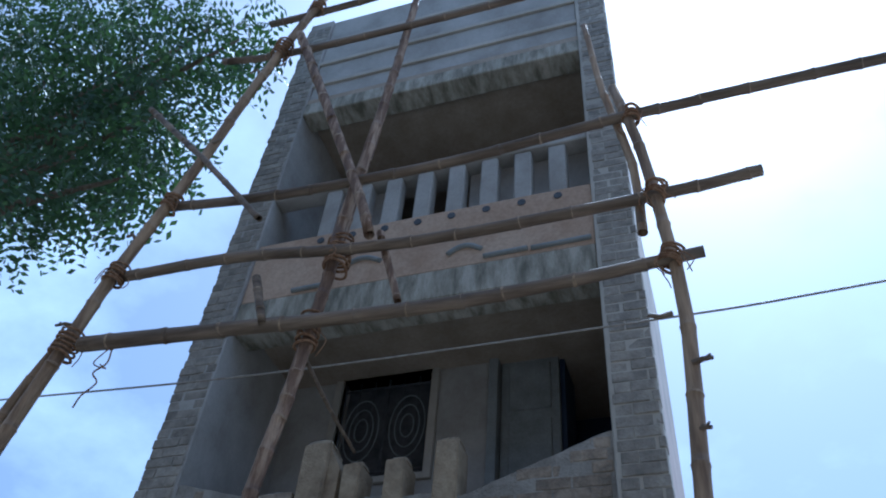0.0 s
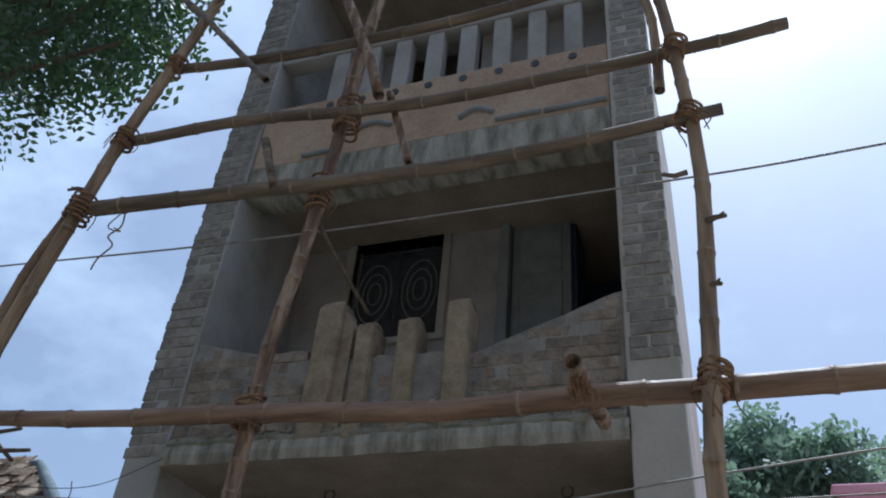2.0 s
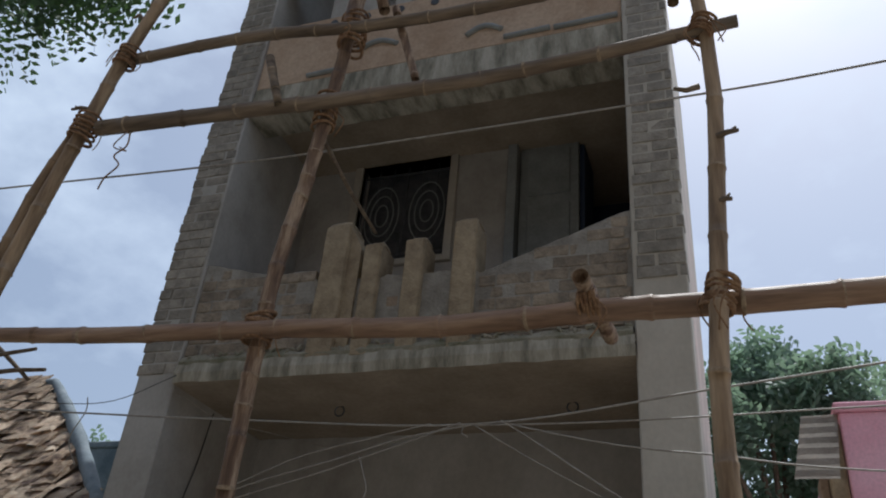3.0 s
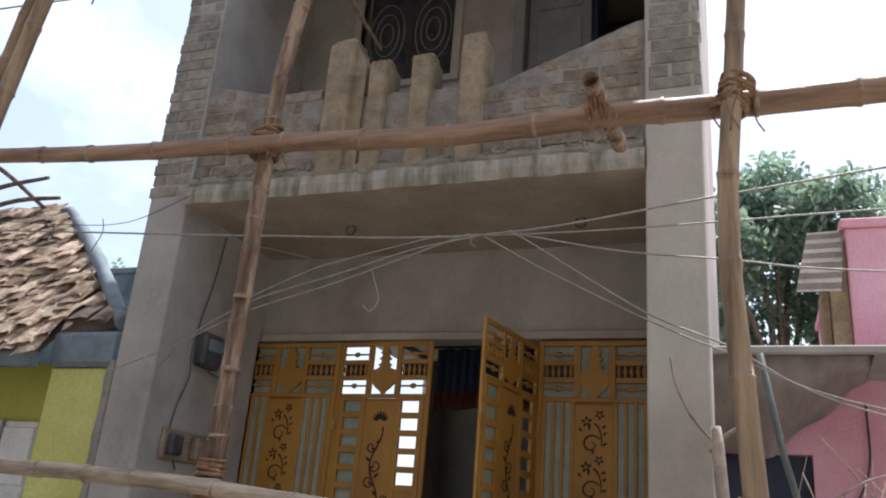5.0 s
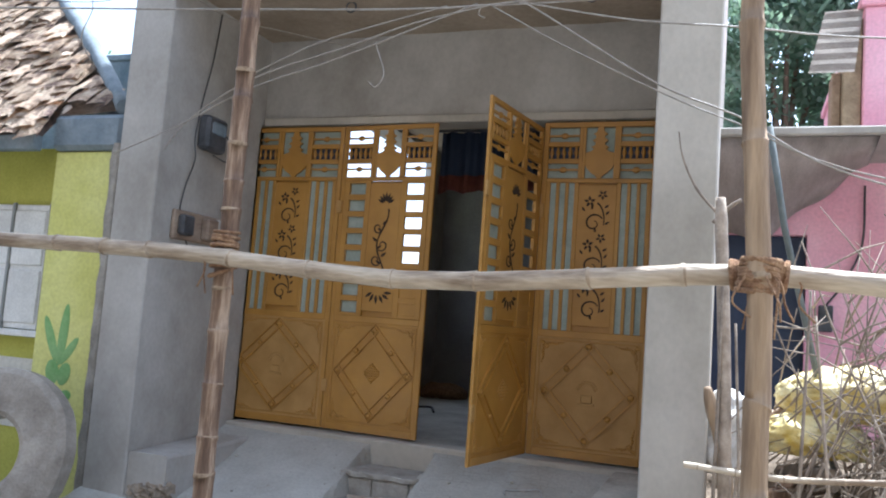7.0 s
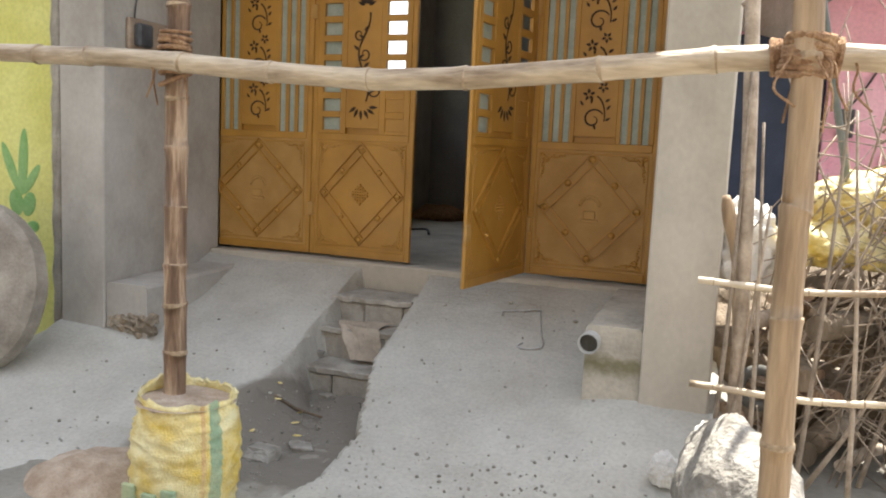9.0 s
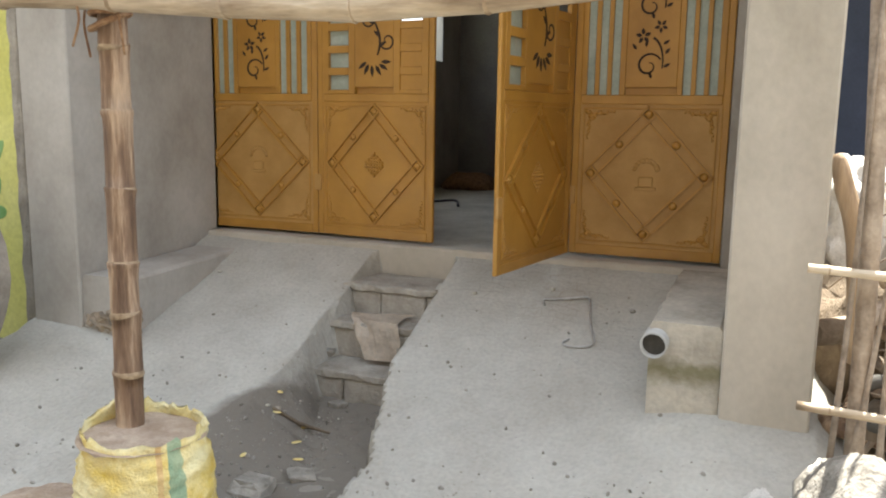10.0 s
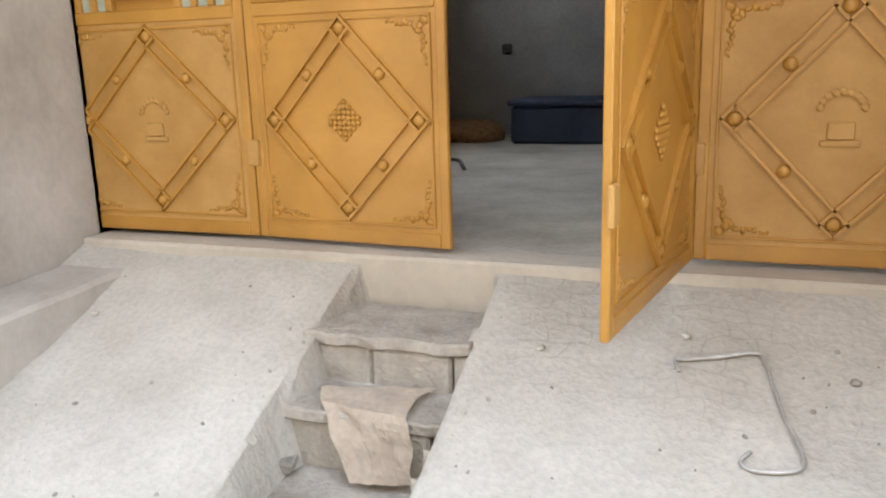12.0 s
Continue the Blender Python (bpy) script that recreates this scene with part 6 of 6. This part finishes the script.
# ---- brushwood, firewood and sacks beside the right pier ----
BR = random.Random(31)
tagged(obj("fence_post", tube(bmesh.new(), smooth_line([(0.37, 3.66, 0.05), (0.36, 3.66, 0.9), (0.335, 3.66, 1.5), (0.30, 3.66, 2.08)], 6), [0.027] * 18 + [0.021], 9), TWIG), "weathered split wooden fence post", "post")
for z, y in ((0.96, 3.60), (0.575, 3.55)):
    bamboo([(0.20, y, z), (0.6, y, z - 0.01), (1.1, y, z + 0.03), (2.0, y + 0.1, z + 0.02)], 0.013, 0.011, BAMBOO_PALE, "thin pale bamboo rail of the brush fence", "fence rails", BR, 0.2)
bm = tube(bmesh.new(), [(0.49, 3.9, 2.45), (0.57, 3.98, 2.0), (0.78, 4.3, 1.2), (0.86, 4.45, 0.8)], 0.015, 9)
tagged(obj("leaning_pipe", bm, mat("blue_green_pipe", (0.09, 0.11, 0.105), (0.18, 0.20, 0.19), 9.0, 0.6, 0.2, 60)), "dark blue-green pipe leaning behind the fence", "pipe")
for k in range(30):
    x, y = BR.uniform(0.32, 1.5) if k < 12 else BR.uniform(0.85, 1.75), BR.uniform(3.75, 4.5)
    h = BR.uniform(1.1, 2.0)
    lean = BR.uniform(-0.45, 0.45) if x > 1.0 else BR.uniform(-0.02, 0.5)
    base = Vector((x, y, 0.15))
    br = thing("dry_branch", "bare dry branch standing in the brushwood fence", "branch", "brushwood branches", at=base)
    main = [Vector((lean * h * u + 0.03 * BR.uniform(-1, 1), 0.06 * BR.uniform(-1, 1), h * u)) for u in (0, 0.25, 0.5, 0.75, 1)]
    part("stem", tube(bmesh.new(), smooth_line(main, 3), [0.0105 * (1 - 0.75 * q / 12) for q in range(13)], 6), TWIG, br)
    for j in range(7):
        u = BR.uniform(0.15, 0.95)
        p = main[0].lerp(main[-1], u)
        d = Vector((BR.uniform(-1, 1), BR.uniform(-0.6, 0.4), BR.uniform(0.0, 1.0))).normalized() * BR.uniform(0.2, 0.6)
        if base.x + p.x < 0.95:
            d.x = abs(d.x)
        part("side_twig", tube(bmesh.new(), [p, p + d * 0.5 + Vector((0, 0, BR.uniform(-0.03, 0.05))), p + d], [0.0055, 0.004, 0.0018], 5), TWIG, br)
for x, lean, h in ((0.295, 0.03, 1.75), (0.43, -0.05, 1.55), (0.33, 0.10, 1.25), (0.60, 0.06, 1.7), (0.78, -0.10, 1.6)):
    bm = tube(bmesh.new(), smooth_line([(x, 3.63, 0.2), (x + lean * 0.4 + 0.012, 3.635, h * 0.5), (x + lean, 3.63, h)], 6), [0.011 - 0.0005 * q for q in range(13)], 7)
    tagged(obj("fence_stick", bm, TWIG), "thin dry upright stick tied in the brush fence", "stick", "fence sticks")
bm = bmesh.new()
for k in range(480):
    p = Vector((BR.uniform(0.32, 1.5), BR.uniform(3.72, 4.7), BR.uniform(0.15, 1.1))) if k < 260 else Vector((BR.uniform(0.85, 1.8), BR.uniform(3.72, 4.3), BR.uniform(0.3, 1.5)))
    d = Vector((BR.uniform(-1, 1), BR.uniform(-0.4, 0.4), BR.uniform(-0.7, 1.0))).normalized() * BR.uniform(0.15, 0.6)
    d.x = abs(d.x) if p.x < 0.9 else d.x
    tube(bm, [p, p + d * 0.5 + Vector((0, 0, 0.02)), p + d], [0.0038, 0.003, 0.0016], 4)
tagged(obj("brushwood", bm, TWIG), "tangle of thin dry thorn twigs", "brushwood", kind="stuff")
for k in range(34):
    x, z = BR.uniform(0.34, 1.35), 0.2 + 0.72 * (k / 34)
    y = BR.uniform(3.95, 4.5)
    r = BR.uniform(0.022, 0.055)
    a = BR.uniform(-0.9, 0.9)
    ln = BR.uniform(0.3, 0.5)
    d = Vector((math.sin(a), math.cos(a), BR.uniform(-0.15, 0.15)))
    bm = tube(bmesh.new(), [Vector((x, y, z)) - d * ln * 0.5, Vector((x, y, z)) + Vector((0, 0, 0.012)), Vector((x, y, z)) + d * ln * 0.5], [r, r * 1.05, r * 0.9], 9)
    tagged(obj("firewood_log", bm, [BARK, TWIG, BAMBOO_RED][k % 3]), "rough split firewood log in a heap", "firewood", "firewood logs")


def heap_sack(at, size, material, label, sd, rot=0, sub=5, crag=1.0):
    bm = bmesh.new()
    bmesh.ops.create_icosphere(bm, subdivisions=sub, radius=1)
    for v in bm.verts:
        q = v.co.copy()
        d = 1 + 0.16 * nz(q.x * 1.6, q.y * 1.6, sd + q.z * 1.6) + crag * 0.22 * abs(nz(q.x * 3.2, q.y * 3.2, sd + 3 + q.z * 3.2)) - crag * 0.13 * abs(nz(q.x * 7, q.z * 7 + q.y * 4, sd + 5)) - 0.05 * abs(nz(q.x * 17, q.z * 17, sd + 7 + q.y * 9))
        v.co = Vector((q.x * size[0], q.y * size[1], (q.z if q.z > -0.6 else -0.6) * size[2])) * d
    ob = obj("sack", bm, material, smooth=True)
    ob.matrix_world = pose(*at, 0, 0, rot)
    return tagged(ob, label, "sack", "sacks beside the fence")


heap_sack((0.92, 4.35, 1.24), (0.34, 0.22, 0.16), SACK_Y, "crumpled yellow plastic sack on the firewood", 2, 10)
heap_sack((0.72, 4.25, 1.06), (0.24, 0.2, 0.12), SACK_Y, "crumpled yellow plastic sack on the firewood", 5, -15)
heap_sack((0.62, 4.35, 1.10), (0.13, 0.12, 0.07), BRICK, "crumpled red-brown cloth on the firewood", 7, 5)
heap_sack((0.37, 4.3, 1.0), (0.15, 0.15, 0.24), SACK_W, "slumped white plastic sack behind the post", 9, 0)
heap_sack((1.25, 4.3, 1.05), (0.25, 0.2, 0.16), SACK_W, "slumped pale plastic sack on the firewood", 11, 0)
heap_sack((0.39, 3.20, 0.24), (0.19, 0.36, 0.31), CEMENT_SACK, "split cement sack with hardened grey rubble", 14, 18, 5, 0.4)
heap_sack((0.13, 3.62, 0.19), (0.06, 0.05, 0.08), SACK_W, "crumpled scrap of pale plastic bag", 17, 0)
heap_sack((0.27, 3.42, 0.36), (0.05, 0.06, 0.10), SACK_W, "torn printed plastic mouth of the cement sack", 19, 0)
bm = tube(bmesh.new(), smooth_line([(0.27, 3.9, 1.27), (0.295, 3.9, 1.17), (0.345, 3.9, 1.0), (0.38, 3.92, 0.62)], 5), [0.014, 0.02, 0.024, 0.027, 0.028, 0.03, 0.03, 0.031, 0.032, 0.033, 0.033, 0.034, 0.034, 0.034, 0.034, 0.034], 9)
tagged(obj("firewood_log", bm, BAMBOO_UP), "peeled orange-brown log leaning on the heap", "firewood", "firewood logs")
bm = bmesh.new()
tube(bm, [(0.46 + 0.075 * math.cos(a), 3.9, 0.50 + 0.075 * math.sin(a)) for a in [k * math.pi / 10 for k in range(20)]], 0.022, 8, closed=True)
tagged(obj("rubber_tyre", bm, BUNDLE), "small worn black rubber tyre in the firewood", "tyre")
heap_sack((1.0, 4.85, 0.34), (0.95, 0.42, 0.62), BARK, "large dark brown mound filling the space behind the firewood", 23, 0)

# ---- trees ----
def leaf_mesh(centers, count, ln, wd, sd, pinnate=9):
    """Sprigs of small leaflets scattered through clumps; returns a bmesh-free mesh."""
    r = random.Random(sd)
    vs, fs = [], []
    for _ in range(count):
        c, rad = r.choices(centers, weights=[q[1] ** 2 for q in centers])[0]
        d = Vector((r.gauss(0, 1), r.gauss(0, 1), r.gauss(0, 1))).normalized()
        p = Vector(c) + d * rad * r.random() ** 0.45
        way = (d + Vector((r.uniform(-0.7, 0.7), r.uniform(-0.7, 0.7), r.uniform(-0.9, 0.2)))).normalized()
        side = way.orthogonal().normalized()
        side = (Matrix.Rotation(r.uniform(0, 6.28), 3, way) @ side)
        nrm = way.cross(side)
        for k in range(pinnate):
            q = p + way * ln * 0.42 * k + Vector((0, 0, -0.012 * k * k * ln))
            s = (side if k % 2 else -side) * ln + way * ln * 0.35 + nrm * r.uniform(-0.25, 0.25) * ln
            w = way * wd * 0.5 + nrm * r.uniform(-0.3, 0.3) * wd
            i = len(vs)
            vs += [q, q + s * 0.5 + w, q + s, q + s * 0.5 - w]
            fs.append((i, i + 1, i + 2, i + 3))
    me = bpy.data.meshes.new("crown")
    me.from_pydata([tuple(v) for v in vs], [], fs)
    return me


def tree(base, limbs, clumps, count, ln, wd, material, label, sd, r0=0.25, pin=9):
    t = thing("tree", label, "tree")
    b = Vector(base)
    fork = Vector(limbs[0])
    part("trunk", tube(bmesh.new(), smooth_line([b, b.lerp(fork, 0.5) + Vector((0.1, 0, 0)), fork], 5), [r0 * (1 - 0.45 * k / 10) for k in range(11)], 10), BARK, t)
    for c, rad in clumps[::2]:
        m = fork.lerp(Vector(c), 0.5) + Vector((0, 0, 0.3))
        part("limb", tube(bmesh.new(), smooth_line([fork - Vector((0, 0, 0.1)), m, Vector(c)], 4), [r0 * 0.42 * (1 - 0.85 * k / 8) for k in range(9)], 7), BARK, t)
    me = leaf_mesh(clumps, count, ln, wd, sd, pin)
    me.materials.append(material)
    cr = new("crown", me)
    cr.parent = t
    return t


tree((-8.6, 3.3, 0), [(-7.6, 3.5, 6.6)], [((-3.75, 3.5, 9.75), 0.45), ((-4.35, 3.5, 9.4), 0.7), ((-4.3, 3.5, 8.5), 0.62), ((-4.1, 3.5, 7.85), 0.42), ((-4.2, 3.4, 7.3), 0.38), ((-4.85, 3.4, 7.35), 0.42), ((-5.2, 3.5, 8.05), 0.85), ((-5.2, 3.6, 8.9), 1.0), ((-5.3, 3.6, 10.3), 1.1), ((-5.15, 3.3, 7.1), 0.4), ((-6.5, 3.6, 8.2), 1.0), ((-6.5, 3.7, 9.3), 1.3), ((-6.7, 3.7, 11.2), 1.4), ((-7.9, 3.7, 10.0), 1.5), ((-8.2, 3.6, 12.2), 1.6), ((-7.8, 3.6, 8.2), 1.2), ((-4.3, 3.6, 10.6), 0.6)], 2700, 0.10, 0.052, LEAF, "leafy green tree with small paired leaflets overhanging the house", 61)
FR = random.Random(77)


def far_tree(x, y, top, w, sd, dens=1500):
    r = random.Random(sd)
    h0 = top * 0.45
    cl = []
    for k in range(16):
        z = h0 + (top - h0 - 0.5) * r.random()
        s = w * (1 - 0.55 * abs((z - h0) / (top - h0) - 0.35))
        cl.append(((x + r.uniform(-s, s), y + r.uniform(-s, s), z), r.uniform(0.45, 0.8) * w * 0.55))
    cl.append(((x, y, top - 0.6), 0.5))
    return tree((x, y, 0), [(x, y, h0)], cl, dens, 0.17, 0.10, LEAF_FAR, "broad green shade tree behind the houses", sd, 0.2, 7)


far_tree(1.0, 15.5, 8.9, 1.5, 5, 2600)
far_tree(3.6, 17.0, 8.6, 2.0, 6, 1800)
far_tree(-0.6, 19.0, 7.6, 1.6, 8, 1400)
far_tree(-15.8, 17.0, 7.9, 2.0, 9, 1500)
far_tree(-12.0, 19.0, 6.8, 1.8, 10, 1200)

# ---- unseen block behind the walk, added to cut sky light on the front ----
oh = thing("street_house", "unseen dark block with windows, added to keep sky light off the front", "house")
part("wall", B(-16, 14, -9.5, -5.0, -0.1, 10.5, 0.02), OPPOSITE, oh)
for x in (-12, -8, -4, 0, 4, 8):
    part("window", B(x, x + 1.1, -5.03, -4.95, 1.2, 2.4, 0.01), GREYDOOR, oh)
structure("wall_street_end", B(-26, -25.5, -9, 12, -0.1, 4.0), CEMENT, "plain wall closing the street far along")

# ---- bricks of the piers and the parapet ----
brick_run(wall_left, XL - 0.010, XLI - 0.005, YF - 0.005, SLAB - 0.05, lambda x: 10.7, 0.1, BRICK_GREY, 3)
brick_run(wall_right, XRI + 0.03, XR + 0.004, YF - 0.004, SLAB + 0.35, lambda x: 10.7, 0.1, BRICK_GREY, 4)
brick_run(parapet, XLI + 0.01, -2.10, YF + 0.023, SLAB, parapet_top, 0.1, SMEAR, 5)
brick_run(parapet, -1.86, -1.78, YF + 0.03, SLAB, parapet_top, 0.1, BRICK, 6)
brick_run(parapet, -1.62, -1.48, YF + 0.03, SLAB, parapet_top, 0.1, BRICK, 7)
brick_run(parapet, -1.32, -1.15, YF + 0.03, SLAB, parapet_top, 0.1, BRICK, 8)
brick_run(parapet, -0.96, XRI - 0.01, YF + 0.023, SLAB, parapet_top, 0.1, SMEAR, 9)
